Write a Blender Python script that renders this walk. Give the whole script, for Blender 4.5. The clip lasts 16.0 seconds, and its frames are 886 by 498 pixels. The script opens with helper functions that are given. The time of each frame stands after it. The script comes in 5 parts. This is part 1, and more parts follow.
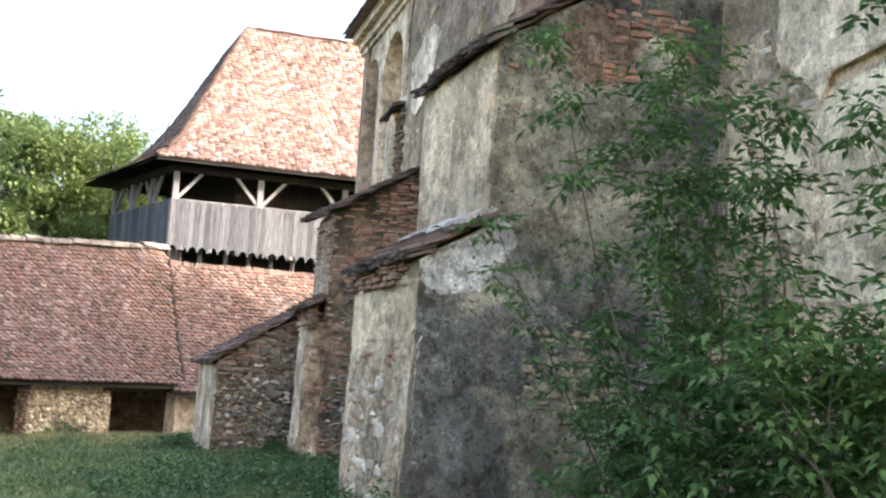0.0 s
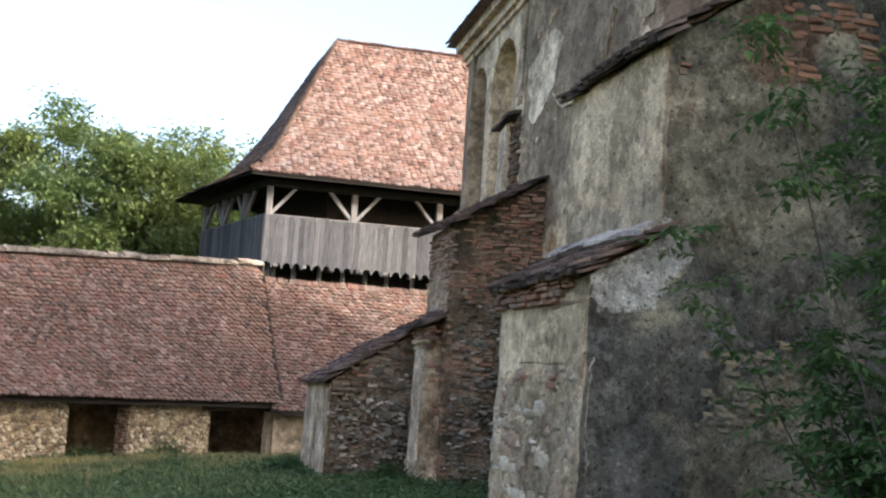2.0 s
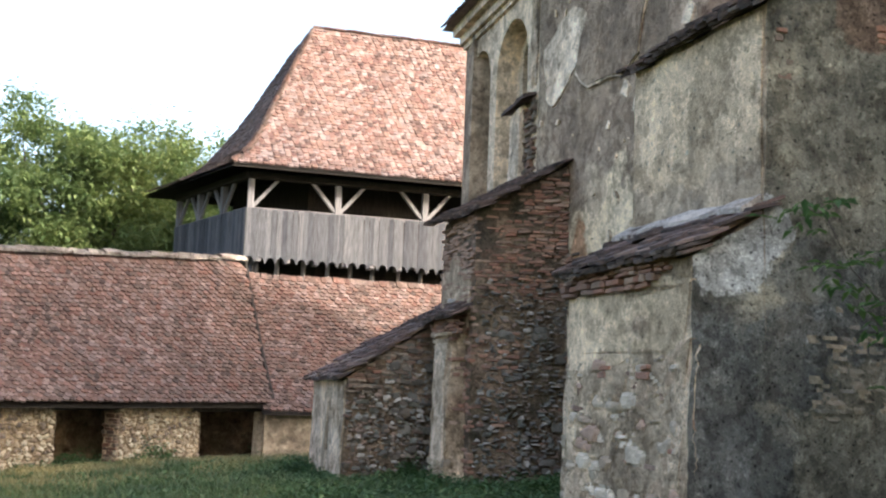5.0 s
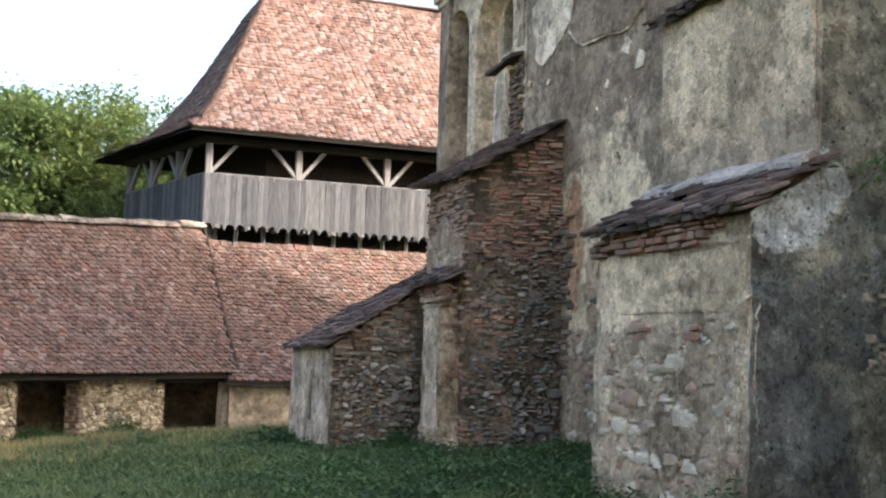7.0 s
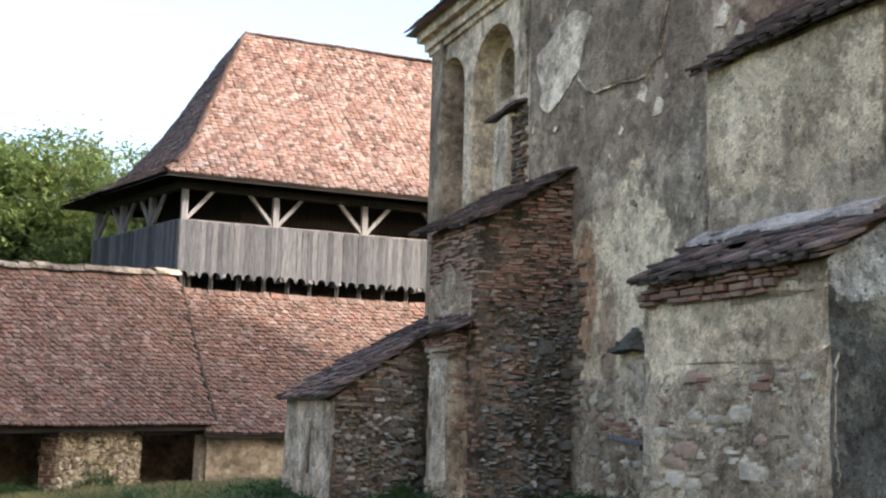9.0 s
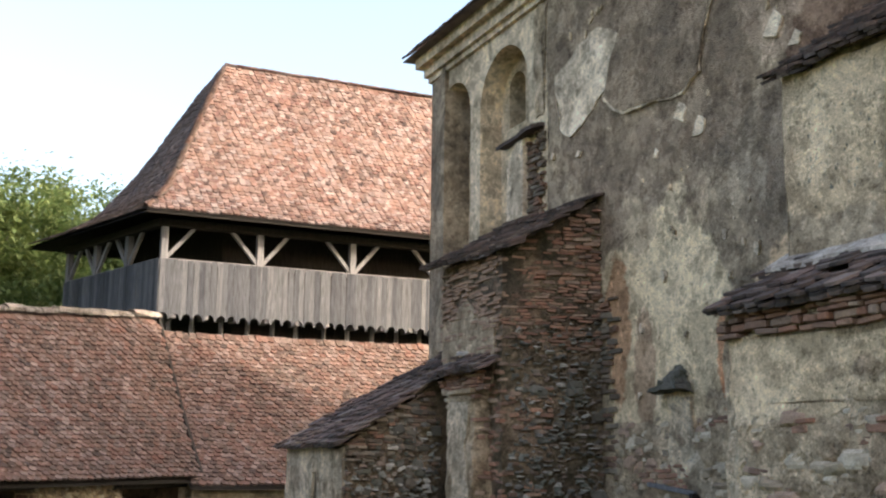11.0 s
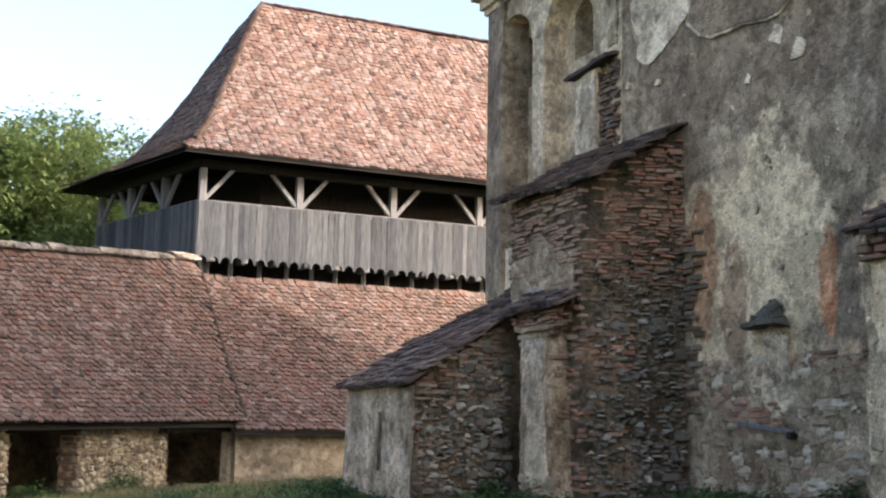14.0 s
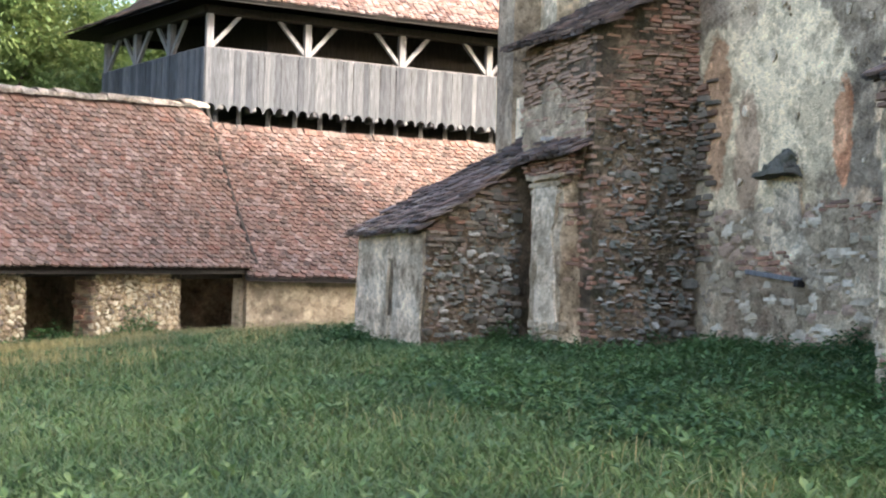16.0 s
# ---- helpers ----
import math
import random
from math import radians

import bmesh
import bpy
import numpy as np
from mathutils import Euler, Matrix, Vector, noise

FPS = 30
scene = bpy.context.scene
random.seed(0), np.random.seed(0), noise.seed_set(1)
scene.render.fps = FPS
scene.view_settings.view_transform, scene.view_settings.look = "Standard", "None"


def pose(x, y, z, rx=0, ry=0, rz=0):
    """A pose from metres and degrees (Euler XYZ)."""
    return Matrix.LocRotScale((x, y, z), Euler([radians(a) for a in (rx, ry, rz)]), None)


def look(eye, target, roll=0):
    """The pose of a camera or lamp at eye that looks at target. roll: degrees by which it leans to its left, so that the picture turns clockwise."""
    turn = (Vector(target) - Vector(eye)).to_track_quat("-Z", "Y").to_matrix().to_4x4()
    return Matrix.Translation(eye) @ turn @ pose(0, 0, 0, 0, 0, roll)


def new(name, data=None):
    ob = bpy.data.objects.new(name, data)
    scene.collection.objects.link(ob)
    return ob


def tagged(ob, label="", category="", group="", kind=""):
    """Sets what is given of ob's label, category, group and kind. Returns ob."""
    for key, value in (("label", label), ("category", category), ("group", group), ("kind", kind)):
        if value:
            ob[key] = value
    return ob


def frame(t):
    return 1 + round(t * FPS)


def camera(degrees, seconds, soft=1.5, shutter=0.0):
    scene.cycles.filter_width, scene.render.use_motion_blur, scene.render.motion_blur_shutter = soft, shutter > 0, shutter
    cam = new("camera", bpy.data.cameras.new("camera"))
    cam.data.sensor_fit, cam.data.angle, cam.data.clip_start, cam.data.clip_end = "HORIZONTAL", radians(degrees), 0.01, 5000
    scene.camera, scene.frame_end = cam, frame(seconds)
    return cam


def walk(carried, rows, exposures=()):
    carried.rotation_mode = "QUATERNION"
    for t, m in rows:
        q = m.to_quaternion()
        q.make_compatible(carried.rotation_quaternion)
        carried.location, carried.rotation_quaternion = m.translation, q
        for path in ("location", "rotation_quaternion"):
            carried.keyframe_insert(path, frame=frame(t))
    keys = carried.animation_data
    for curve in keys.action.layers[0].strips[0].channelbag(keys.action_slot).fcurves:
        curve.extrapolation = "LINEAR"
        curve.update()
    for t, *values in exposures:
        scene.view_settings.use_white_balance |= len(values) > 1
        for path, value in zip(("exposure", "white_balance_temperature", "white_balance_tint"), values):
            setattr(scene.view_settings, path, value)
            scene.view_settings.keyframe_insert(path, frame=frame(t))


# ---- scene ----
cam = camera(42.0, 16.0, soft=2.25)
PATH = [
    (0, (4.937, 0.221, 1.83), (4.542, 2.168, 2.062), 3.7),
    (0.5, (4.689, 0.315, 1.825), (4.219, 2.246, 2.045), 3.9),
    (1, (4.384, 0.529, 1.874), (3.875, 2.448, 2.112), 3.9),
    (1.5, (4.063, 0.691, 1.897), (3.555, 2.61, 2.145), 3.7),
    (2, (3.787, 0.828, 1.869), (3.286, 2.748, 2.119), 3.7),
    (2.5, (3.548, 0.908, 1.838), (3.055, 2.83, 2.089), 3.5),
    (3, (3.299, 0.959, 1.84), (2.816, 2.884, 2.088), 3.2),
    (3.5, (3.059, 1.054, 1.84), (2.588, 2.982, 2.087), 2.9),
    (4, (2.82, 1.146, 1.839), (2.363, 3.077, 2.086), 2.6),
    (6.5, (1.551, 1.618, 1.746), (1.252, 3.583, 1.963), 1.8),
    (7, (1.249, 1.678, 1.725), (0.974, 3.649, 1.924), 1.6),
    (7.5, (0.959, 1.756, 1.688), (0.708, 3.73, 1.89), 1.6),
    (8, (0.693, 1.831, 1.67), (0.466, 3.805, 1.896), 1.7),
    (8.5, (0.424, 1.814, 1.671), (0.225, 3.788, 1.928), 1.7),
    (9, (0.162, 1.912, 1.705), (-0.01, 3.884, 1.993), 1.5),
    (11.5, (-1.008, 3.51, 1.739), (-1.108, 5.473, 2.107), 0.6),
    (12, (-1.238, 3.714, 1.721), (-1.341, 5.68, 2.075), 0.5),
    (12.5, (-1.455, 3.742, 1.678), (-1.553, 5.713, 2.008), 0.4),
    (13, (-1.628, 3.785, 1.595), (-1.727, 5.757, 1.911), 0.6),
    (13.5, (-1.703, 3.826, 1.535), (-1.808, 5.8, 1.84), 0.8),
    (14, (-1.777, 3.874, 1.464), (-1.888, 5.849, 1.759), 1.0),
    (14.5, (-1.838, 3.872, 1.424), (-1.951, 5.85, 1.693), 1.1),
    (15, (-1.89, 3.831, 1.392), (-2.002, 5.817, 1.602), 1.2),
    (15.5, (-1.89, 3.87, 1.364), (-2.004, 5.863, 1.495), 1.3),
    (16, (-1.869, 3.844, 1.365), (-1.984, 5.84, 1.409), 1.5),
]
walk(cam, [(t, look(eye, target, roll)) for t, eye, target, roll in PATH],
     [(0, 2.92, 6550, 11), (0.7, 2.65, 6550, 11), (1.5, 2.2, 6550, 11), (2, 2.1, 6550, 11), (3, 2.05, 6550, 11), (3.5, 2.2, 6550, 11), (4, 2.42, 6550, 11), (6.5, 2.25, 6550, 11), (7, 2.3, 6550, 11), (7.5, 2.5, 6550, 11), (8, 2.42, 6550, 11), (9, 2.2, 6550, 11), (11.5, 1.97, 7150, 11), (12, 1.8, 7150, 11), (12.5, 1.84, 7100, 11), (13, 2.22, 6550, 11), (13.5, 2.28, 6550, 11), (14, 2.05, 6600, 11), (14.5, 2.05, 6550, 11), (15, 2.1, 6550, 11), (15.5, 2.48, 6550, 11), (16, 2.92, 6400, 9)])
# ---- light ----
world = bpy.data.worlds.new("sky")
scene.world = world
world.use_nodes = True
SUN_DIR = Vector((0.83, -0.37, 0.48)).normalized()
sky = world.node_tree.nodes.new("ShaderNodeTexSky")
sky.sky_type, sky.sun_disc = "NISHITA", False
sky.sun_elevation = math.asin(SUN_DIR.z)
sky.sun_rotation = math.atan2(SUN_DIR.x, SUN_DIR.y)
sky.dust_density, sky.air_density, sky.ozone_density = 6.0, 1.0, 1.0
bg = world.node_tree.nodes["Background"]
bg.inputs["Strength"].default_value = 0.15
world.node_tree.links.new(sky.outputs[0], bg.inputs[0])
sun = new("sun", bpy.data.lights.new("sun", "SUN"))
sun.data.energy, sun.data.angle, sun.data.color = 1.7, radians(1.2), (1.0, 0.92, 0.82)
sun.matrix_world = look(SUN_DIR * 60, (0, 0, 0))


# ---- materials ----
def W(u, n, z):
    """A place beside the church: u along its wall, n out from it."""
    return Vector((0.587 + 0.5 * u - 0.866 * n, 19.51 - 0.866 * u - 0.5 * n, z))


def fresh(name, rough=0.9, spec=0.2):
    m = bpy.data.materials.new(name)
    m.use_nodes = True
    b = m.node_tree.nodes["Principled BSDF"]
    b.inputs["Roughness"].default_value = rough
    b.inputs["Specular IOR Level"].default_value = spec
    return m, m.node_tree, b


def place(nt, squash=(1, 1, 1)):
    """World position, stretched per axis."""
    g = nt.nodes.new("ShaderNodeNewGeometry")
    mp = nt.nodes.new("ShaderNodeMapping")
    mp.inputs["Scale"].default_value = squash
    nt.links.new(g.outputs["Position"], mp.inputs["Vector"])
    return mp.outputs["Vector"]


def grain(nt, vec, scale, detail=6.0, rough=0.62, warp=0.0):
    n = nt.nodes.new("ShaderNodeTexNoise")
    n.inputs["Scale"].default_value, n.inputs["Detail"].default_value = scale, detail
    n.inputs["Roughness"].default_value, n.inputs["Distortion"].default_value = rough, warp
    nt.links.new(vec, n.inputs["Vector"])
    return n.outputs["Fac"]


def ramp(nt, fac, *stops):
    r = nt.nodes.new("ShaderNodeValToRGB")
    while len(r.color_ramp.elements) < len(stops):
        r.color_ramp.elements.new(0.5)
    for e, (p, c) in zip(r.color_ramp.elements, stops):
        e.position, e.color = p, (*(c if isinstance(c, tuple) else (c, c, c)), 1)
    nt.links.new(fac, r.inputs["Fac"])
    return r.outputs["Color"]


def blend(nt, fac, a, b, mode="MIX"):
    x = nt.nodes.new("ShaderNodeMix")
    x.data_type, x.blend_type = "RGBA", mode
    for s, v in ((0, fac), (6, a), (7, b)):
        if isinstance(v, (int, float)):
            x.inputs[s].default_value = v
        elif isinstance(v, tuple):
            x.inputs[s].default_value = (*v, 1)
        else:
            nt.links.new(v, x.inputs[s])
    return x.outputs[2]


def relief(nt, b, height, strength, dist=0.02):
    k = nt.nodes.new("ShaderNodeBump")
    k.inputs["Strength"].default_value, k.inputs["Distance"].default_value = strength, dist
    nt.links.new(height, k.inputs["Height"])
    nt.links.new(k.outputs["Normal"], b.inputs["Normal"])


def lot(nt):
    return nt.nodes.new("ShaderNodeObjectInfo").outputs["Random"]


def island(nt):
    return nt.nodes.new("ShaderNodeNewGeometry").outputs["Random Per Island"]


def blot(nt, centre, radius, flat=1.0):
    """A cloudy stain round a place: 1 inside, 0 outside."""
    g = nt.nodes.new("ShaderNodeNewGeometry")
    n = nt.nodes.new("ShaderNodeTexNoise")
    n.inputs["Scale"].default_value, n.inputs["Detail"].default_value, n.inputs["Roughness"].default_value = 1.5 * max(1.0, 0.7 / radius), 10, 0.72
    nt.links.new(g.outputs["Position"], n.inputs["Vector"])
    sub, mul, add, ln = [nt.nodes.new("ShaderNodeVectorMath") for _ in range(4)]
    sub.operation, mul.operation, add.operation, ln.operation = "SUBTRACT", "MULTIPLY", "MULTIPLY_ADD", "LENGTH"
    sub.inputs[1].default_value = centre
    mul.inputs[1].default_value = (1, 1, flat)
    add.inputs[1].default_value = (radius * 1.5,) * 3
    nt.links.new(g.outputs["Position"], sub.inputs[0])
    nt.links.new(sub.outputs[0], mul.inputs[0])
    off = nt.nodes.new("ShaderNodeVectorMath")
    off.operation = "SUBTRACT"
    off.inputs[1].default_value = (0.5, 0.5, 0.5)
    nt.links.new(n.outputs["Color"], off.inputs[0])
    nt.links.new(off.outputs[0], add.inputs[0])
    nt.links.new(mul.outputs[0], add.inputs[2])
    nt.links.new(add.outputs[0], ln.inputs[0])
    mr = nt.nodes.new("ShaderNodeMapRange")
    mr.inputs["From Min"].default_value, mr.inputs["From Max"].default_value = radius * 0.93, radius * 1.02
    mr.inputs["To Min"].default_value, mr.inputs["To Max"].default_value = 1.0, 0.0
    nt.links.new(ln.outputs["Value"], mr.inputs["Value"])
    return mr.outputs["Result"]


def plaster(name, light, mid, dark, big=0.55, cut=(0.42, 0.5, 0.62), warm=0.3, pits=0.55, bump=0.6, moss=0.0, stains=(), runs=0.14, tone=(1.04, 1.0, 0.95)):
    """Old lime render: pale and stained fields, flaked patches, faint runs, pits and chips."""
    m, nt, b = fresh(name, 0.95, 0.1)
    p = place(nt)
    field = grain(nt, p, big, 9, 0.7, 0.4)
    col = ramp(nt, field, (cut[0], light), (cut[1], mid), (cut[2], dark))
    for centre, radius, flat, tint, much in stains:
        col = blend(nt, blend(nt, much, (0, 0, 0), blot(nt, centre, radius, flat)), col, tint)
    flake = ramp(nt, grain(nt, p, 0.95, 12, 0.7), (0.485, 0.0), (0.515, 1.0))
    chip = ramp(nt, grain(nt, p, 3.4, 10, 0.7), (0.52, 0.0), (0.55, 1.0))
    col = blend(nt, 0.8, col, blend(nt, flake, (0.74, 0.725, 0.70), (1.18, 1.17, 1.14)), "MULTIPLY")
    col = blend(nt, 0.8, col, blend(nt, chip, (1.05, 1.05, 1.04), (0.66, 0.64, 0.62)), "MULTIPLY")
    streak = grain(nt, place(nt, (1.6, 1.6, 0.3)), 1.3, 6, 0.65)
    col = blend(nt, runs, col, ramp(nt, streak, (0.36, 0.35), (0.55, 1.0)), "MULTIPLY")
    patch = grain(nt, p, 1.9, 10, 0.68)
    col = blend(nt, blend(nt, warm, (0, 0, 0), ramp(nt, patch, (0.55, 0.0), (0.585, 1.0))), col, (0.28, 0.17, 0.12))
    mott = grain(nt, p, 8, 6, 0.65)
    col = blend(nt, 0.7, col, ramp(nt, mott, (0.40, 0.6), (0.43, 0.96), (0.57, 1.02), (0.60, 1.32)), "MULTIPLY")
    fine = grain(nt, p, 22, 6, 0.7)
    col = blend(nt, pits, col, ramp(nt, fine, (0.37, 0.15), (0.41, 1.0), (0.58, 1.0), (0.62, 1.55)), "MULTIPLY")
    if moss:
        col = blend(nt, blend(nt, moss, (0, 0, 0), ramp(nt, grain(nt, p, 1.5, 7, 0.7), (0.5, 0.0), (0.62, 1.0))), col, (0.055, 0.07, 0.035))
    speck = grain(nt, p, 48, 4, 0.75)
    col = blend(nt, 0.6, col, ramp(nt, speck, (0.38, 0.4), (0.44, 1.0), (0.57, 1.0), (0.63, 1.45)), "MULTIPLY")
    col = blend(nt, 1.0, col, tone, "MULTIPLY")
    nt.links.new(col, b.inputs["Base Color"])
    h = blend(nt, 0.45, blend(nt, 0.5, ramp(nt, mott, (0.3, 0.0), (0.7, 1.0)), blend(nt, 0.5, flake, blend(nt, chip, (1, 1, 1), (0, 0, 0)))), ramp(nt, fine, (0.33, 0.0), (0.6, 1.0)))
    relief(nt, b, h, bump, 0.04)
    return m


def piece(name, cols, stain=(0.06, 0.055, 0.05), amount=0.6, size=9.0, rough=0.92, bump=0.5, per_island=False, speck=0.0):
    """Bricks, stones and tiles: each one its own shade, with stains and grain."""
    m, nt, b = fresh(name, rough, 0.15)
    step = 1.0 / max(1, len(cols) - 1)
    col = ramp(nt, island(nt) if per_island else lot(nt), *[(i * step, c) for i, c in enumerate(cols)])
    p = place(nt)
    dirt = grain(nt, p, size, 7, 0.7)
    col = blend(nt, blend(nt, amount, (0, 0, 0), ramp(nt, dirt, (0.46, 0.0), (0.62, 1.0))), col, stain)
    broad = grain(nt, p, 0.8, 5, 0.6)
    col = blend(nt, 0.7, col, ramp(nt, broad, (0.35, 0.75), (0.62, 1.1)), "MULTIPLY")
    if speck:
        lichen = grain(nt, p, 10.0, 5, 0.7)
        col = blend(nt, blend(nt, speck, (0, 0, 0), ramp(nt, lichen, (0.55, 0.0), (0.60, 1.0))), col, (0.30, 0.225, 0.195))
    fine = grain(nt, p, 60, 4, 0.7)
    col = blend(nt, 0.5, col, ramp(nt, fine, (0.33, 0.4), (0.6, 1.15)), "MULTIPLY")
    nt.links.new(col, b.inputs["Base Color"])
    relief(nt, b, blend(nt, 0.5, fine, dirt), bump, 0.012)
    return m


def timber(name, cols, per_island=False):
    m, nt, b = fresh(name, 0.85, 0.2)
    col = ramp(nt, island(nt) if per_island else lot(nt), (0.0, cols[0]), (0.5, cols[1]), (1.0, cols[2]))
    g = grain(nt, place(nt, (14, 14, 0.9)), 3.0, 6, 0.65)
    col = blend(nt, 0.75, col, ramp(nt, g, (0.35, 0.4), (0.55, 1.0), (0.64, 1.25), (0.7, 2.0)), "MULTIPLY")
    nt.links.new(col, b.inputs["Base Color"])
    relief(nt, b, g, 0.5, 0.01)
    return m


def leafy(name, cols, thin=0.35, patch=0.35):
    m, nt, b = fresh(name, 0.55, 0.35)
    col = ramp(nt, island(nt), *[(i / (len(cols) - 1), c) for i, c in enumerate(cols)])
    col = blend(nt, 0.6, col, ramp(nt, grain(nt, place(nt), patch, 5, 0.6), (0.38, (0.5, 0.62, 0.5)), (0.62, (1.55, 1.35, 0.95))), "MULTIPLY")
    nt.links.new(col, b.inputs["Base Color"])
    t = nt.nodes.new("ShaderNodeBsdfTranslucent")
    nt.links.new(col, t.inputs["Color"])
    mx = nt.nodes.new("ShaderNodeMixShader")
    mx.inputs[0].default_value = thin
    nt.links.new(b.outputs[0], mx.inputs[1])
    nt.links.new(t.outputs[0], mx.inputs[2])
    nt.links.new(mx.outputs[0], nt.nodes["Material Output"].inputs[0])
    return m


RENDER_GREY = plaster("grey_render", (0.58, 0.484, 0.371), (0.374, 0.319, 0.255), (0.224, 0.194, 0.162), 0.5, (0.36, 0.48, 0.60), 0.12, stains=(
    (W(1, 0, 7.3), 2.4, 1.0, (0.24, 0.195, 0.16), 0.6), (W(4.6, 0, 5.0), 1.5, 0.8, (0.22, 0.185, 0.155), 0.65), (W(1.3, 0, 3.55), 1.4, 0.8, (0.80, 0.70, 0.53), 0.8), (W(4.1, 0, 3.2), 1.1, 1.0, (0.75, 0.594, 0.437), 0.85),
    (W(4.6, 0, 6.2), 0.75, 0.32, (0.207, 0.132, 0.102), 0.75), (W(2.62, 0, 3.1), 0.16, 0.25, (0.581, 0.262, 0.143), 0.7), (W(0.4, 0, 3.6), 0.3, 0.3, (0.553, 0.308, 0.193), 0.7),
    (W(2.6, 0, 1.0), 1.9, 1.4, (0.553, 0.411, 0.296), 0.7), (W(3.6, 0, 7.2), 0.5, 0.7, (0.497, 0.399, 0.326), 0.7), (W(1.0, 0, 2.95), 0.24, 0.26, (0.403, 0.297, 0.23), 0.85), (W(3.1, 0, 5.2), 0.35, 0.7, (0.56, 0.493, 0.414), 0.35), (W(0.9, 0, 5.2), 0.5, 0.8, (0.336, 0.28, 0.23), 0.6), (W(10.5, -0.85, 3.6), 1.6, 0.8, (0.60, 0.50, 0.38), 0.8)), tone=(1.09, 1.0, 0.91))
RENDER_BEIGE = plaster("beige_render", (0.70, 0.595, 0.445), (0.60, 0.505, 0.37), (0.28, 0.24, 0.185), 0.5, (0.42, 0.55, 0.72), 0.15, 0.6, 0.7, tone=(1.08, 1.0, 0.94), stains=((W(6.0, 1.78, 3.6), 1.0, 2.4, (0.24, 0.22, 0.195), 0.45), (W(7.6, 1.78, 3.6), 1.1, 2.8, (0.24, 0.22, 0.195), 0.45)))
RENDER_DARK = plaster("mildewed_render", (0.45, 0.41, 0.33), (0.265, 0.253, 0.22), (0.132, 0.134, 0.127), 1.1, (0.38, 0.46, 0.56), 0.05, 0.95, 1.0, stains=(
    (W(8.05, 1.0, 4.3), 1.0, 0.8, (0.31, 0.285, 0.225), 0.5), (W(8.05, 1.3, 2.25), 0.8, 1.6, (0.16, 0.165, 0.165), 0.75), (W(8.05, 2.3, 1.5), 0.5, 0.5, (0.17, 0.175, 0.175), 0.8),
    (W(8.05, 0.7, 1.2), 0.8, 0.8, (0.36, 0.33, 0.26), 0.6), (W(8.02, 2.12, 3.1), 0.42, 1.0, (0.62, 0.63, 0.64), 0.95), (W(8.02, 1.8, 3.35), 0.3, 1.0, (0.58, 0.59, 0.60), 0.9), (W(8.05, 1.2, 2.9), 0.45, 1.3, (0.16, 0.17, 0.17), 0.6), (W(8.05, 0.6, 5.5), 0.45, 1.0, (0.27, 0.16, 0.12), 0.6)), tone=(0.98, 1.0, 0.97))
RENDER_ARCH = plaster("pale_render", (0.75, 0.63, 0.49), (0.57, 0.48, 0.365), (0.24, 0.205, 0.165), 0.7, (0.45, 0.55, 0.7), 0.12)
PEEL = plaster("peeling_whitewash", (0.655, 0.547, 0.426), (0.492, 0.394, 0.284), (0.218, 0.173, 0.125), 1.6, (0.42, 0.53, 0.64), 0.2, 0.85, 1.0)
CREAM = plaster("cream_undercoat", (0.88, 0.77, 0.59), (0.78, 0.66, 0.49), (0.45, 0.37, 0.27), 1.4, (0.42, 0.54, 0.66), 0.15, 0.6, 0.9)
LIME = plaster("white_limewash", (0.82, 0.711, 0.584), (0.677, 0.576, 0.459), (0.371, 0.307, 0.242), 2.0, (0.44, 0.52, 0.66), 0.1)
LIME_WORN = plaster("worn_limewash", (0.84, 0.73, 0.60), (0.68, 0.575, 0.45), (0.33, 0.26, 0.20), 2.2, (0.44, 0.54, 0.64), 0.22, 0.7, 1.0, runs=0.6)
MORTAR = plaster("rubble_mortar", (0.72, 0.60, 0.46), (0.60, 0.49, 0.37), (0.32, 0.255, 0.19), 0.9, (0.40, 0.50, 0.64), 0.35, 0.6, 1.0)
MORTAR_BARN = plaster("barn_mortar", (0.42, 0.35, 0.255), (0.30, 0.245, 0.175), (0.14, 0.112, 0.082), 1.1, (0.40, 0.50, 0.64), 0.1, 0.6, 1.0)
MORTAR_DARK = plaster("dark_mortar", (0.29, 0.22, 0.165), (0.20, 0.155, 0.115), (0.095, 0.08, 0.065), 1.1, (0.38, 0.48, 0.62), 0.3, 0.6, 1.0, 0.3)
BARN_PLASTER = plaster("barn_plaster", (0.38, 0.33, 0.265), (0.33, 0.285, 0.23), (0.25, 0.215, 0.17), 0.6, (0.42, 0.55, 0.75), 0.05, 0.35, 0.4)
BRICK = piece("old_brick", [(0.367, 0.185, 0.125), (0.252, 0.138, 0.0978), (0.454, 0.253, 0.172), (0.188, 0.121, 0.0939), (0.425, 0.304, 0.223), (0.329, 0.155, 0.101)], (0.10, 0.08, 0.065), 0.45, 4.0)
BRICK_DARK = piece("sooty_brick", [(0.199, 0.136, 0.101), (0.125, 0.0936, 0.0743), (0.262, 0.141, 0.096), (0.168, 0.136, 0.108), (0.305, 0.243, 0.187), (0.137, 0.112, 0.0916)], (0.07, 0.07, 0.055), 0.6, 3.0)
STONE = piece("rubble_stone", [(0.361, 0.295, 0.211), (0.437, 0.363, 0.259), (0.314, 0.248, 0.178), (0.399, 0.308, 0.207), (0.475, 0.398, 0.289), (0.323, 0.214, 0.141)], amount=0.4, size=6.0)
STONE_DARK = piece("dark_stone", [(0.11, 0.101, 0.0842), (0.156, 0.142, 0.123), (0.0778, 0.0713, 0.0616), (0.13, 0.107, 0.0842), (0.194, 0.178, 0.156)], (0.07, 0.075, 0.05), 0.6, 5.0)
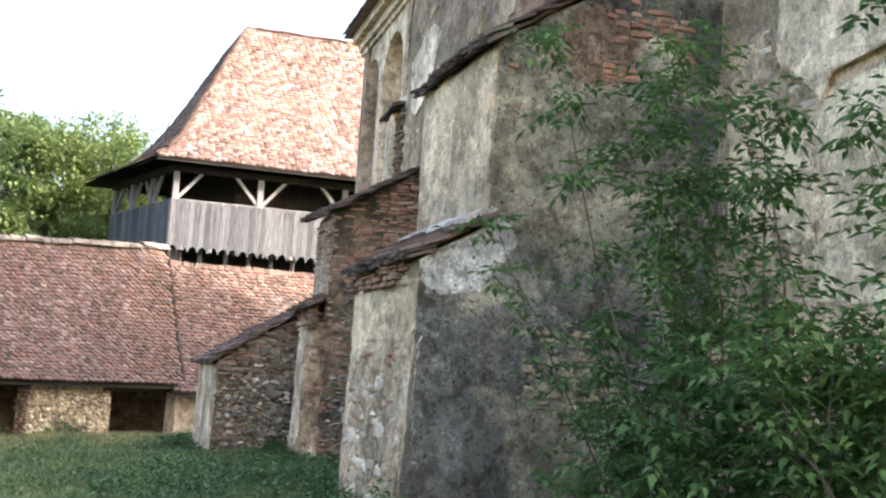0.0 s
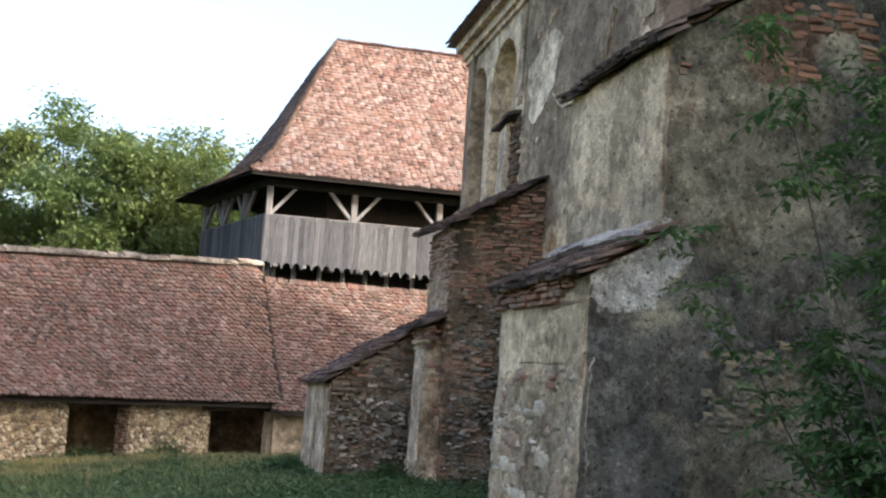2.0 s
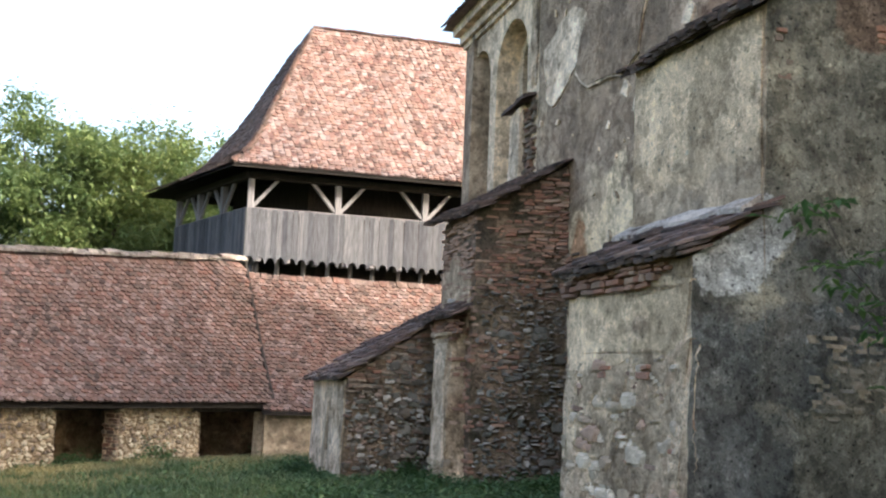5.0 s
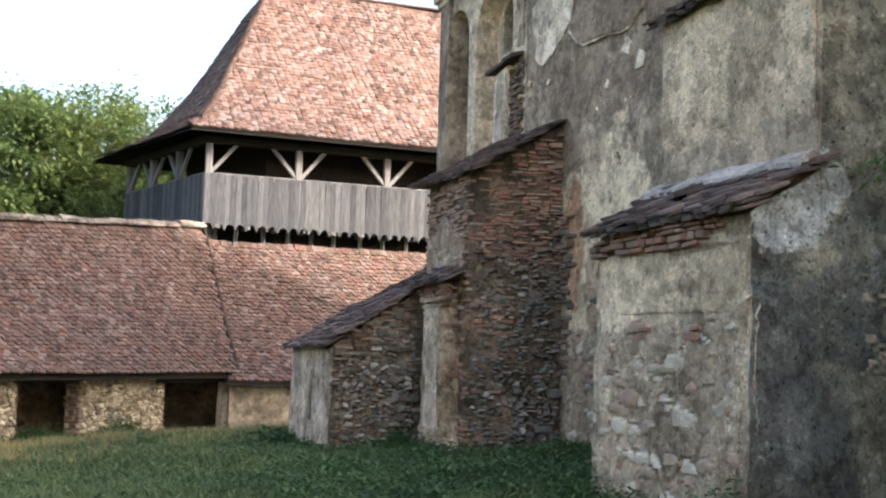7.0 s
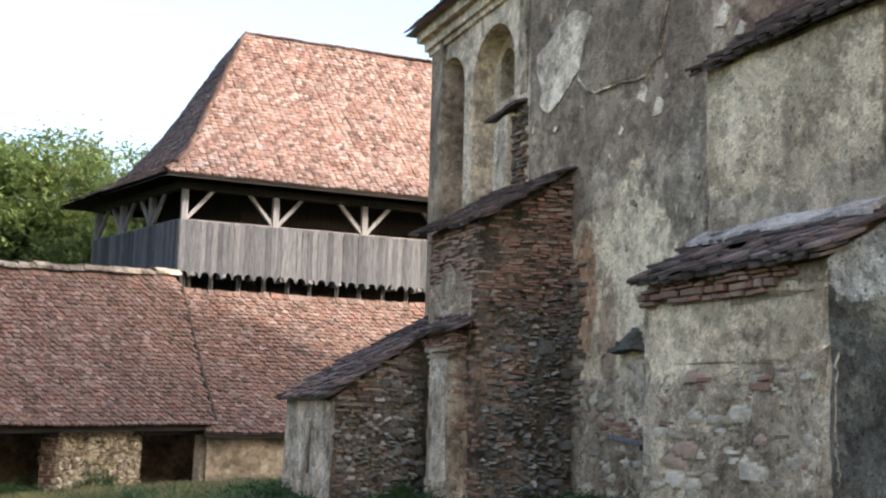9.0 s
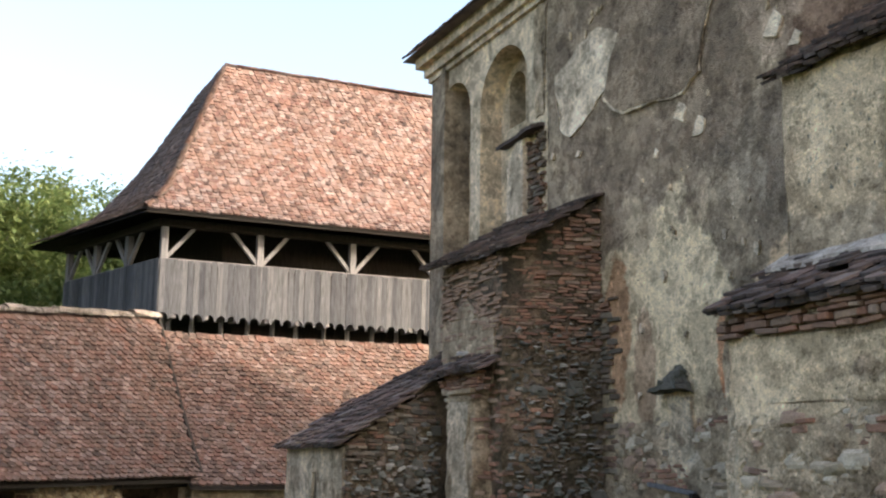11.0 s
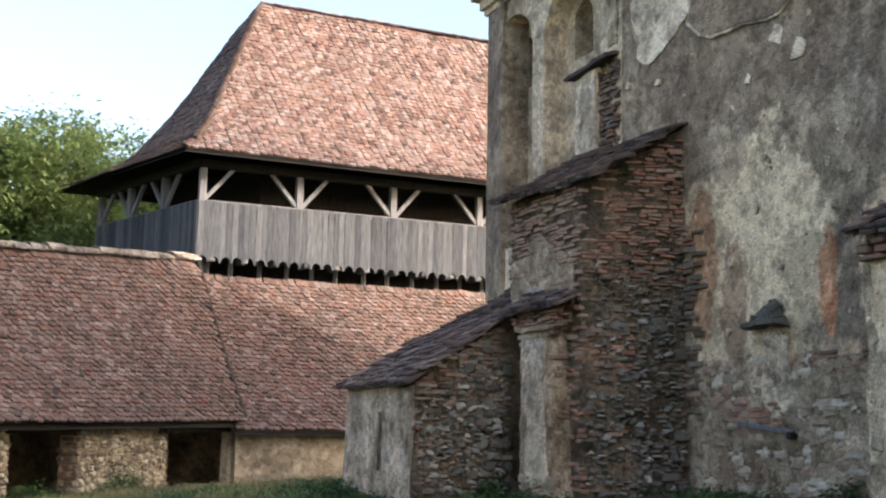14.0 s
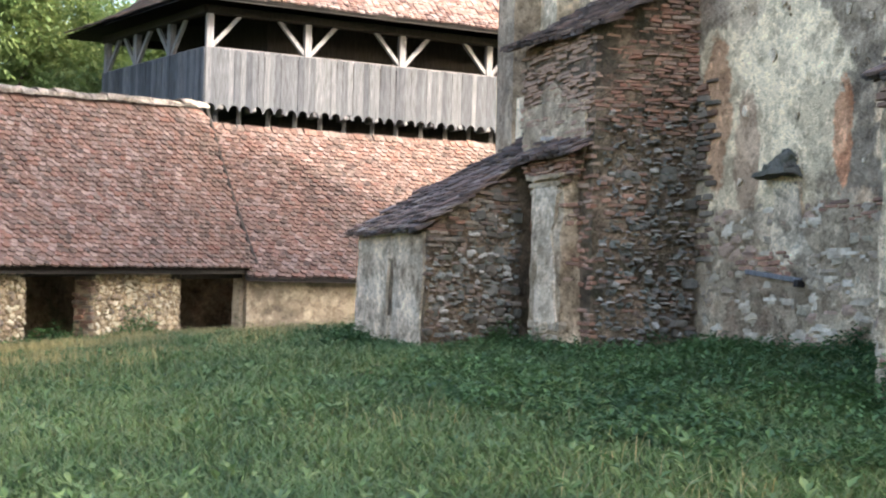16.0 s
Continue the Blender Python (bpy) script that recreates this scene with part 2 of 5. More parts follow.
STONE_BARN = piece("field_stone", [(0.42, 0.36, 0.26), (0.52, 0.46, 0.35), (0.29, 0.23, 0.165), (0.46, 0.38, 0.26), (0.19, 0.15, 0.12)], amount=0.3, size=8.0)
REDS = [(0.145, 0.076, 0.06), (0.085, 0.053, 0.045), (0.178, 0.108, 0.088), (0.055, 0.042, 0.038), (0.15, 0.092, 0.075), (0.10, 0.078, 0.07), (0.21, 0.155, 0.138), (0.09, 0.058, 0.05)]
TILE_RED = piece("clay_tile", REDS, (0.08, 0.06, 0.048), 0.4, 1.1, speck=0.55)
TILE_RED_ALL = piece("clay_tile_field", REDS, (0.08, 0.06, 0.048), 0.4, 1.1, speck=0.55, per_island=True)
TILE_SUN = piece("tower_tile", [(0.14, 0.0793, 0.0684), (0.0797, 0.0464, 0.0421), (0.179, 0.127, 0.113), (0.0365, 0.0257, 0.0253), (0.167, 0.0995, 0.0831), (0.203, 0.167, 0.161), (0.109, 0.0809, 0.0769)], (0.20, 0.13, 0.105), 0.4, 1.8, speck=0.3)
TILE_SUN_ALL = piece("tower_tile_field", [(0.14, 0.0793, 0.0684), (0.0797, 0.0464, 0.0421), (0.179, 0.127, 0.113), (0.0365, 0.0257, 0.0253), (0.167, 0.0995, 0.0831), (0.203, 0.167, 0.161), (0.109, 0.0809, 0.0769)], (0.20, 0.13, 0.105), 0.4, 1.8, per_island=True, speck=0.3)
# weathered roofs; on the tower's left hip this darker tone paints in shade
TILE_DARK = piece("weathered_and_shaded_tile", [(0.16, 0.115, 0.098), (0.105, 0.078, 0.07), (0.075, 0.062, 0.058), (0.15, 0.10, 0.085), (0.21, 0.175, 0.16)], (0.05, 0.045, 0.045), 0.5, 3.0)
CEMENT = plaster("cement_fillet", (0.50, 0.47, 0.45), (0.40, 0.375, 0.36), (0.25, 0.24, 0.24), 1.5, (0.40, 0.55, 0.7), 0.05)
PLANK = timber("silvered_board", [(0.054, 0.057, 0.066), (0.076, 0.079, 0.088), (0.112, 0.114, 0.122)])
POST = timber("grey_post", [(0.174, 0.167, 0.172), (0.197, 0.191, 0.197), (0.151, 0.147, 0.152)])
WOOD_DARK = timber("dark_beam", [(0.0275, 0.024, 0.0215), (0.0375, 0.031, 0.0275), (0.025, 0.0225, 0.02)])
BARK = piece("bark", [(0.10, 0.085, 0.07), (0.13, 0.11, 0.09)], amount=0.5, size=5.0, bump=0.9)
LEAF_TREE = leafy("walnut_leaf", [(0.09, 0.142, 0.06), (0.128, 0.185, 0.077), (0.172, 0.22, 0.098), (0.105, 0.158, 0.066)], 0.5)
LEAF_BUSH = leafy("elder_leaf", [(0.052, 0.112, 0.045), (0.074, 0.152, 0.055), (0.115, 0.195, 0.072), (0.062, 0.128, 0.05)], 0.45, 0.8)
BLADE = leafy("grass_blade", [(0.066, 0.118, 0.05), (0.088, 0.15, 0.064), (0.112, 0.17, 0.07), (0.076, 0.13, 0.056), (0.15, 0.165, 0.085), (0.082, 0.14, 0.058)], 0.4, 0.45)
DRY = leafy("dry_stalk", [(0.24, 0.21, 0.11), (0.30, 0.26, 0.14), (0.17, 0.17, 0.08), (0.34, 0.30, 0.18)], 0.3, 0.6)
WEED_PALE = leafy("pale_weed_leaf", [(0.07, 0.13, 0.06), (0.10, 0.17, 0.075), (0.15, 0.21, 0.11), (0.05, 0.10, 0.05)], 0.35, 0.6)
WEED = leafy("weed_leaf", [(0.035, 0.075, 0.03), (0.05, 0.105, 0.04), (0.08, 0.15, 0.06)], 0.3, 0.6)


def soil():
    m, nt, b = fresh("turf", 0.95, 0.1)
    p = place(nt)
    col = ramp(nt, grain(nt, p, 0.45, 7, 0.65), (0.36, (0.028, 0.05, 0.018)), (0.52, (0.045, 0.07, 0.022)), (0.66, (0.10, 0.095, 0.045)))
    col = blend(nt, 0.7, col, ramp(nt, grain(nt, p, 9, 6, 0.75), (0.33, 0.35), (0.6, 1.2)), "MULTIPLY")
    nt.links.new(col, b.inputs["Base Color"])
    relief(nt, b, grain(nt, p, 14, 6, 0.75), 1.0, 0.06)
    return m


TURF = soil()


# ---- shapes ----
U, NV, Z = Vector((0.5, -0.866, 0)), Vector((-0.866, -0.5, 0)), Vector((0, 0, 1))


def ground_z(x, y):
    """The yard rises towards the church."""
    n = -(x - 0.587) * 0.866 - (y - 19.51) * 0.5
    u = (x - 0.587) * 0.5 - (y - 19.51) * 0.866
    d = math.hypot(max(n, 0.0), 1.4 * max(0.0, -u - 5.5))
    return max(-0.25, 0.55 - 0.074 * d) + 0.05 * noise.noise((x * 0.35, y * 0.35, 0)) + 0.02 * noise.noise((x * 1.3, y * 1.3, 3))


def thing(name, loc, label, category, group=""):
    e = new(name)
    e.location = loc
    e.empty_display_size = 0.2
    return tagged(e, label, category, group)


def under(ob, parent):
    ob.parent = parent
    if parent.type == "EMPTY":
        ob.matrix_parent_inverse = Matrix.Translation(-parent.location)
    return ob


def mesh_of(name, verts, faces, mat):
    me = bpy.data.meshes.new(name)
    me.from_pydata([tuple(v) for v in verts], [], faces)
    me.materials.append(mat)
    return me


def part(name, bm, mat, parent, label=""):
    bmesh.ops.recalc_face_normals(bm, faces=bm.faces)
    me = bpy.data.meshes.new(name)
    bm.to_mesh(me)
    bm.free()
    me.materials.append(mat)
    ob = new(name, me)
    return tagged(under(ob, parent) if parent else ob, label)


def rough_prism(base, top, step=0.14, amp=0.02, freq=2.2, bm=None):
    """A prism with its faces cut small and pushed about, so that edges run uneven."""
    bm = bm or bmesh.new()
    n = len(base)
    vb, vt = [bm.verts.new(v) for v in base], [bm.verts.new(v) for v in top]
    fs = [bm.faces.new(vb[::-1]), bm.faces.new(vt)]
    fs += [bm.faces.new((vb[i], vb[(i + 1) % n], vt[(i + 1) % n], vt[i])) for i in range(n)]
    if step:
        for axis in range(2):
            for _ in range(7):
                long = [e for e in bm.edges if e.calc_length() > step * 1.5]
                if not long:
                    break
                bmesh.ops.subdivide_edges(bm, edges=long, cuts=1, use_grid_fill=True)
        for v in bm.verts:
            p = v.co * freq
            v.co += amp * (noise.noise_vector(p) + 0.5 * noise.noise_vector(p * 3.1))
    return bm


def box_between(bm, a, b, w, d, side=None):
    """A squared beam from a to b."""
    ax = (b - a).normalized()
    s = (side or ax.cross(Z if abs(ax.z) < 0.9 else Vector((1, 0, 0)))).normalized()
    s = (s - ax * s.dot(ax)).normalized()
    t = ax.cross(s)
    c = [s * (i * w / 2) + t * (j * d / 2) for i, j in ((-1, -1), (1, -1), (1, 1), (-1, 1))]
    v0, v1 = [bm.verts.new(a + k) for k in c], [bm.verts.new(b + k) for k in c]
    bm.faces.new(v0[::-1]), bm.faces.new(v1)
    for i in range(4):
        bm.faces.new((v0[i], v0[(i + 1) % 4], v1[(i + 1) % 4], v1[i]))


def beam(name, a, b, w, d, mat, parent, side=None):
    bm = bmesh.new()
    box_between(bm, Vector(a), Vector(b), w, d, side)
    bmesh.ops.bevel(bm, geom=bm.edges[:], offset=min(w, d) * 0.08, segments=1, affect="EDGES")
    return part(name, bm, mat, parent)


def lump(name, seed, jag, mat):
    """A unit block with broken edges: 24 corners."""
    r = random.Random(seed)
    bm = bmesh.new()
    bmesh.ops.create_cube(bm, size=1.0)
    bmesh.ops.bevel(bm, geom=bm.edges[:], offset=0.1 + 0.1 * jag, segments=1, affect="EDGES")
    for v in bm.verts:
        v.co += Vector([r.uniform(-1, 1) * jag * 0.14 for _ in range(3)])
    me = bpy.data.meshes.new(name)
    bm.to_mesh(me)
    bm.free()
    me.materials.append(mat)
    return me


def tile_mesh(name, seed, mat, w=0.158, length=0.27, thick=0.036):
    """A plain tile with a rounded tail; x across, y up the slope, tail at y = 0."""
    r = random.Random(seed)
    h = w / 2 * 0.96
    out = [(-h, length), (-h, 0.055), (-h * 0.72, 0.018), (-h * 0.25, r.uniform(0, 0.006)), (h * 0.25, 0.0), (h * 0.72, 0.018), (h, 0.055), (h, length)]
    n = len(out)
    bend = r.uniform(-0.006, 0.008)
    v = [(x, y, thick + bend * (1 - y / length)) for x, y in out] + [(x, y, bend * (1 - y / length)) for x, y in out]
    f = [list(range(n))[::-1], list(range(n, 2 * n))] + [[i, (i + 1) % n, n + (i + 1) % n, n + i] for i in range(n)]
    me = mesh_of(name, v, f, mat)
    bm = bmesh.new()
    bm.from_mesh(me)
    bmesh.ops.recalc_face_normals(bm, faces=bm.faces)
    bm.to_mesh(me)
    bm.free()
    return me


def lay(name, items, parent, near=300, rest_name="", rest_mat=None):
    """Pieces as objects of their own; past `near` of them the rest joins into one mesh."""
    for m, me in items[:near]:
        ob = new(name, me)
        ob.matrix_basis = m
        under(ob, parent)
    if len(items) > near:
        vs, fs, k = [], [], 0
        cache = {}
        for m, me in items[near:]:
            if me.name not in cache:
                cache[me.name] = (np.array([v.co[:] + (1.0,) for v in me.vertices]), [tuple(p.vertices) for p in me.polygons])
            co, pol = cache[me.name]
            vs.append(co @ np.array(m).T[:, :3])
            fs += [tuple(i + k for i in p) for p in pol]
            k += len(co)
        me = bpy.data.meshes.new(rest_name or name + "s")
        me.from_pydata(np.concatenate(vs).tolist(), [], fs)
        me.materials.append(rest_mat)
        ob = under(new(rest_name or name + "s", me), parent)
        tagged(ob, kind="stuff")


def roof_rows(edge, length, gap=0.145, width=0.183, seed=1, meshes=(), lift=0.0, wild=1.0, skip=0.0, lean=-7.5):
    """Courses of tiles. edge(t) gives the left and right end of the course at t of the slope."""
    r = random.Random(seed)
    rows, out = int(length / gap), []
    for i in range(rows):
        t = i / rows
        a, b = edge(t)
        a2, b2 = edge(min(1.0, t + 1 / rows))
        x = (b - a)
        span = x.length
        if span < width:
            continue
        x.normalize()
        y = ((a2 + b2) - (a + b)) / 2
        y = (y - x * y.dot(x)).normalized()
        nz = x.cross(y)
        if nz.z < 0:
            nz = -nz
        k = -0.5 * (i % 2)
        count = int(span / width + 1)
        for j in range(count):
            s = (j + 0.5 + k) * width + r.uniform(-0.012, 0.012) * wild
            if s < 0.02 or s > span - 0.02 or r.random() < skip:
                continue
            p = a + x * s + y * r.uniform(-0.009, 0.007) * wild
            sag = 0.03 * wild * noise.noise(p * 0.7) + 0.012 * wild * noise.noise(p * 2.6)
            p = p + nz * (0.012 + lift + sag + r.uniform(0, 0.011) * wild)
            tilt = Matrix.Rotation(radians(lean + r.uniform(-2.6, 2.0) * wild), 4, "X")
            turn = Matrix.Rotation(radians(r.uniform(-2.2, 2.2) * wild), 4, "Z")
            m = Matrix((x, y, nz)).transposed().to_4x4()
            out.append((Matrix.Translation(p) @ m @ turn @ tilt, meshes[r.randrange(len(meshes))]))
    return out


def courses(at, width, z0, z1, normal, across, meshes, seed, high=0.075, long=0.25, proud=(0.0, 0.035), gone=0.04, clip=None):
    """Rough masonry: uneven courses of blocks on a face. at(s, z) gives the place on the face."""
    r = random.Random(seed)
    out, z = [], z0
    while z < z1:
        h = high * r.uniform(0.65, 1.35)
        s = r.uniform(-0.5, 0) * long
        while s < width:
            w = long * r.uniform(0.55, 1.45)
            c, dz = s + w / 2, 0.03 * noise.noise((s * 1.3, z * 0.8, seed)) + z + h / 2
            if 0.02 < c < width - 0.02 and r.random() > gone and (clip is None or clip(c, dz)):
                w2 = min(w, 2 * min(c, width - c) + 0.06)
                p = at(c, dz) + normal * (r.uniform(*proud) - 0.05)
                m = Matrix((across, normal, Z)).transposed().to_4x4()
                m = Matrix.Translation(p) @ m @ Matrix.Rotation(radians(r.uniform(-5, 5) * (1 + 40 * max(0, high - 0.095))), 4, "Y") @ Matrix.Rotation(radians(r.uniform(-4, 4)), 4, "Z")
                out.append((m @ Matrix.Diagonal((w2 * r.uniform(0.8, 0.98), 0.12, h * (r.uniform(0.8, 0.92) if high < 0.1 else r.uniform(0.6, 1.15)), 1)), meshes[r.randrange(len(meshes))]))
            s += w
        z += h
    return out


def coat(name, at, normal, outline, thick, mat, parent, seed=0, rag=0.12, label=""):
    """A sheet of render with a ragged broken edge, standing proud of the wall."""
    pts = []
    n = len(outline)
    for i in range(n):
        (s0, z0), (s1, z1) = outline[i], outline[(i + 1) % n]
        k = max(2, int(math.hypot(s1 - s0, z1 - z0) / 0.09))
        for j in range(k):
            f = j / k
            s, z = s0 + (s1 - s0) * f, z0 + (z1 - z0) * f
            q = Vector((s * 1.7, z * 1.7, seed * 5.1))
            s += rag * (1.6 * noise.noise(q) + 0.8 * noise.noise(q * 3.3))
            z += rag * (1.6 * noise.noise(q + Vector((9, 4, 2))) + 0.8 * noise.noise(q * 3.3 + Vector((3, 1, 7))))
            pts.append((s, z))
    bm = bmesh.new()
    front = [bm.verts.new(at(s, z) + normal * thick) for s, z in pts]
    back = [bm.verts.new(at(s, z) - normal * 0.03) for s, z in pts]
    k = len(pts)
    f = bm.faces.new(front)
    for i in range(k):
        bm.faces.new((front[i], front[(i + 1) % k], back[(i + 1) % k], back[i]))
    bmesh.ops.triangulate(bm, faces=[f])
    return part(name, bm, mat, parent, label)


def flakes(name, at, normal, s0, s1, z0, z1, count, size, mat, parent, seed, label=""):
    """Small broken scabs of render with crisp edges, too many to tell apart."""
    r = random.Random(seed)
    verts, faces = [], []
    while count:
        s, z = r.uniform(s0, s1), r.uniform(z0, z1)
        if noise.noise((s * 0.9, z * 0.9, seed)) < r.uniform(-0.35, 0.25):
            continue
        count -= 1
        w = size * r.uniform(0.35, 1.0) ** 2 * 2
        k, lean = r.randrange(16, 24), r.uniform(0.4, 1.0)
        ring = []
        for i in range(k):
            g = 2 * math.pi * i / k
            q = w * (0.75 + 0.9 * noise.noise((s + math.cos(g) * 0.8, z + math.sin(g) * 0.8, seed)) + r.uniform(-0.12, 0.12))
            ring.append((s + q * math.cos(g) * lean, z + q * math.sin(g)))
        n = len(verts)
        thick = r.uniform(0.003, 0.01)
        verts += [at(*p) + normal * thick for p in ring] + [at(*p) - normal * 0.03 for p in ring]
        faces.append(list(range(n, n + k)))
        faces += [[n + i, n + (i + 1) % k, n + k + (i + 1) % k, n + k + i] for i in range(k)]
    ob = new(name, mesh_of(name, verts, faces, mat))
    under(ob, parent)
    return tagged(ob, label, kind="stuff")


SHEET = [MORTAR] + [piece("rubble_face", [k, k], amount=0.35, size=6.0) for k in ((0.55, 0.455, 0.345), (0.46, 0.375, 0.28), (0.58, 0.49, 0.38), (0.38, 0.26, 0.19), (0.33, 0.255, 0.185))]
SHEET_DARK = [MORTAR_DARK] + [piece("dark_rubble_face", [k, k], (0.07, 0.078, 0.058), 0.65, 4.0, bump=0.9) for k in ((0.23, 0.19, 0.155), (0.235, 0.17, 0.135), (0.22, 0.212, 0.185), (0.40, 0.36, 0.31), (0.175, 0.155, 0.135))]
SHEET_SIDE = [RENDER_DARK] + [piece("stained_rubble_face", [k, k], (0.12, 0.12, 0.10), 0.6, 5.0) for k in ((0.30, 0.25, 0.18), (0.24, 0.21, 0.16), (0.34, 0.28, 0.19), (0.20, 0.18, 0.15), (0.27, 0.23, 0.17))]
SHEET_BARN = [MORTAR_BARN] + [piece("field_face", [k, k], amount=0.3, size=8.0) for k in ((0.47, 0.41, 0.30), (0.38, 0.31, 0.22), (0.54, 0.48, 0.37), (0.27, 0.21, 0.155), (0.19, 0.155, 0.125))]


def rubble_sheet(at, normal, s0, s1, z0, z1, cell, flat, deep, mats, parent, step=0.036, seed=0, keep=1.0, sink=0.06):
    """A face of rubble: every stone stands proud of recessed joints; the rim runs out under the render."""
    ns, nz = int((s1 - s0) / step), int((z1 - z0) / step)
    verts, info = [], []
    for j in range(nz + 1):
        for i in range(ns + 1):
            s, z = s0 + (s1 - s0) * i / ns, z0 + (z1 - z0) * j / nz
            q = Vector((s / cell, z * flat / cell, seed * 7.7)) + 0.35 * noise.noise_vector(Vector((s * 3, z * 3, seed)))
            dist, pts = noise.voronoi(q)
            gap = dist[1] - dist[0]
            lot_ = (math.sin(pts[0].dot(Vector((12.9898, 78.233, 37.719)))) * 43758.5453) % 1.0
            shown = lot_ < keep
            h = deep * (min(1.0, gap * 2.8) * (0.6 + 0.8 * lot_) if shown else 0.5) - 0.45 * deep + 0.008 * noise.noise((s * 9, z * 9, seed))
            rim = min(s - s0, s1 - s, z - z0, z1 - z) / 0.22 + 0.55 * noise.noise((s * 2.3, z * 2.3, seed + 4))
            h -= sink * max(0.0, 1.0 - rim)
            verts.append(at(s, z) + normal * h)
            info.append(0 if gap < 0.13 or not shown else 1 + int(lot_ / max(keep, 0.01) * 4.999))
    faces = [(j * (ns + 1) + i, j * (ns + 1) + i + 1, (j + 1) * (ns + 1) + i + 1, (j + 1) * (ns + 1) + i) for j in range(nz) for i in range(ns)]
    me = mesh_of("rubble_face", verts, faces, mats[0])
    for m in mats[1:]:
        me.materials.append(m)
    for p, f in zip(me.polygons, faces):
        p.material_index = info[f[0]]
    if len(me.polygons) and me.polygons[len(faces) // 2].normal.dot(normal) < 0:
        me.flip_normals()
    ob = under(new("rubble_face", me), parent)
    tagged(ob, "rough rubble stones in crumbling mortar", kind="stuff")
    return ob


BRICKS = [lump("brick", i, 0.35, BRICK) for i in range(5)]
BRICKS_DARK = [lump("brick", 10 + i, 0.45, BRICK_DARK) for i in range(5)]
STONES = [lump("stone", 20 + i, 0.95, STONE) for i in range(6)]
STONES_DARK = [lump("stone", 25 + i, 0.8, STONE_DARK) for i in range(6)]
STONES_BARN = [lump("stone", 30 + i, 0.95, STONE_BARN) for i in range(6)]
TILES = [tile_mesh("roof_tile", 40 + i, TILE_RED) for i in range(4)]
TILES_SUN = [tile_mesh("roof_tile", 50 + i, TILE_SUN) for i in range(4)]
TILES_DARK = [tile_mesh("roof_tile", 60 + i, TILE_DARK, 0.18, 0.30, 0.03) for i in range(4)]

# ---- church ----
CL, AB = Vector((-2.17, 24.9, 0)), Vector((-0.08, 20.72, 0))
DA = (AB - CL).normalized()
NA = Vector((DA.y, -DA.x, 0))
NA = NA if NA.dot(NV) > 0 else -NA
church = thing("church", W(3, -3, 0), "weathered fortified church with stained grey and beige render", "church")


def on_b(s, z):
    return W(s, 0, z)


def on_a(s, z):
    return CL + DA * s + Z * z


def arched(bm, s0, s1, z0, z1, arches, at, out, depth, level=0):
    """A wall face with arched recesses; each recess has jambs, a back and a narrower window behind."""
    cuts = sorted({s0, s1, *[c for a in arches for c in (a[0], a[1])]})

    def quad(a, b, c, d, n0=0.0, n1=0.0):
        bm.faces.new([bm.verts.new(at(*a) + out * n0), bm.verts.new(at(*b) + out * n1), bm.verts.new(at(*c) + out * n1), bm.verts.new(at(*d) + out * n0)])

    for a, b in zip(cuts, cuts[1:]):
        hit = [k for k in arches if k[0] <= a and b <= k[1]]
        if not hit:
            quad((a, z0), (b, z0), (b, z1), (a, z1))
            continue
        k0, k1, foot, head = hit[0]
        r, n = (k1 - k0) / 2, 18
        ss = [k0 + r - r * math.cos(math.pi * i / n) for i in range(n + 1)]
        zz = [head - r + r * math.sin(math.pi * i / n) for i in range(n + 1)]
        for i in range(n):
            quad((ss[i], zz[i]), (ss[i + 1], zz[i + 1]), (ss[i + 1], z1), (ss[i], z1))
            bm.faces.new([bm.verts.new(at(ss[i], zz[i])), bm.verts.new(at(ss[i + 1], zz[i + 1])), bm.verts.new(at(ss[i + 1], zz[i + 1]) - out * depth), bm.verts.new(at(ss[i], zz[i]) - out * depth)])
        quad((k0, z0), (k1, z0), (k1, foot), (k0, foot))
        for s in (k0, k1):
            bm.faces.new([bm.verts.new(at(s, foot)), bm.verts.new(at(s, head - r)), bm.verts.new(at(s, head - r) - out * depth), bm.verts.new(at(s, foot) - out * depth)])
        bm.faces.new([bm.verts.new(at(k0, foot)), bm.verts.new(at(k1, foot)), bm.verts.new(at(k1, foot) - out * depth), bm.verts.new(at(k0, foot) - out * depth)])
        if level == 0:
            mid, half = (k0 + k1) / 2 - r * 0.32, r * 0.33

            def deeper(s, z):
                return at(s, z) - out * depth
            arched(bm, k0 - 0.02, k1 + 0.02, foot, head + 0.02, [(mid - half, mid + half, head - 1.25, head - 0.28)], deeper, out, 0.55, 1)


bm = bmesh.new()
LA = (AB - CL).length
arched(bm, 0, LA, -0.3, 9.6, [(0.3, 1.8, 4.5, 8.75), (2.2, 4.05, 5.3, 8.78)], on_a, NA, 0.42)
bmesh.ops.remove_doubles(bm, verts=bm.verts, dist=0.001)
bmesh.ops.triangulate(bm, faces=[f for f in bm.faces if len(f.verts) > 4])
wall_a = part("wall", bm, RENDER_ARCH, church, "pale stained render with two tall arched recesses")
bm = bmesh.new()
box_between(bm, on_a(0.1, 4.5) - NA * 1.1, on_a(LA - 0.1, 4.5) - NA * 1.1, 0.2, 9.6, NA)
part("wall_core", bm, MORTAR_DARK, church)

wall_b = part("wall", rough_prism([AB.copy() - Z * 0.3, W(8.0, 0, -0.3), W(8.0, -0.9, -0.3), W(-1.4, -0.9, -0.3)],
                                  [AB + Z * 9.6, W(8.0, 0, 9.6), W(8.0, -0.9, 9.6), W(-1.4, -0.9, 9.6)], 0.3, 0.03, 1.3), RENDER_GREY, church, "dark grey stained render")
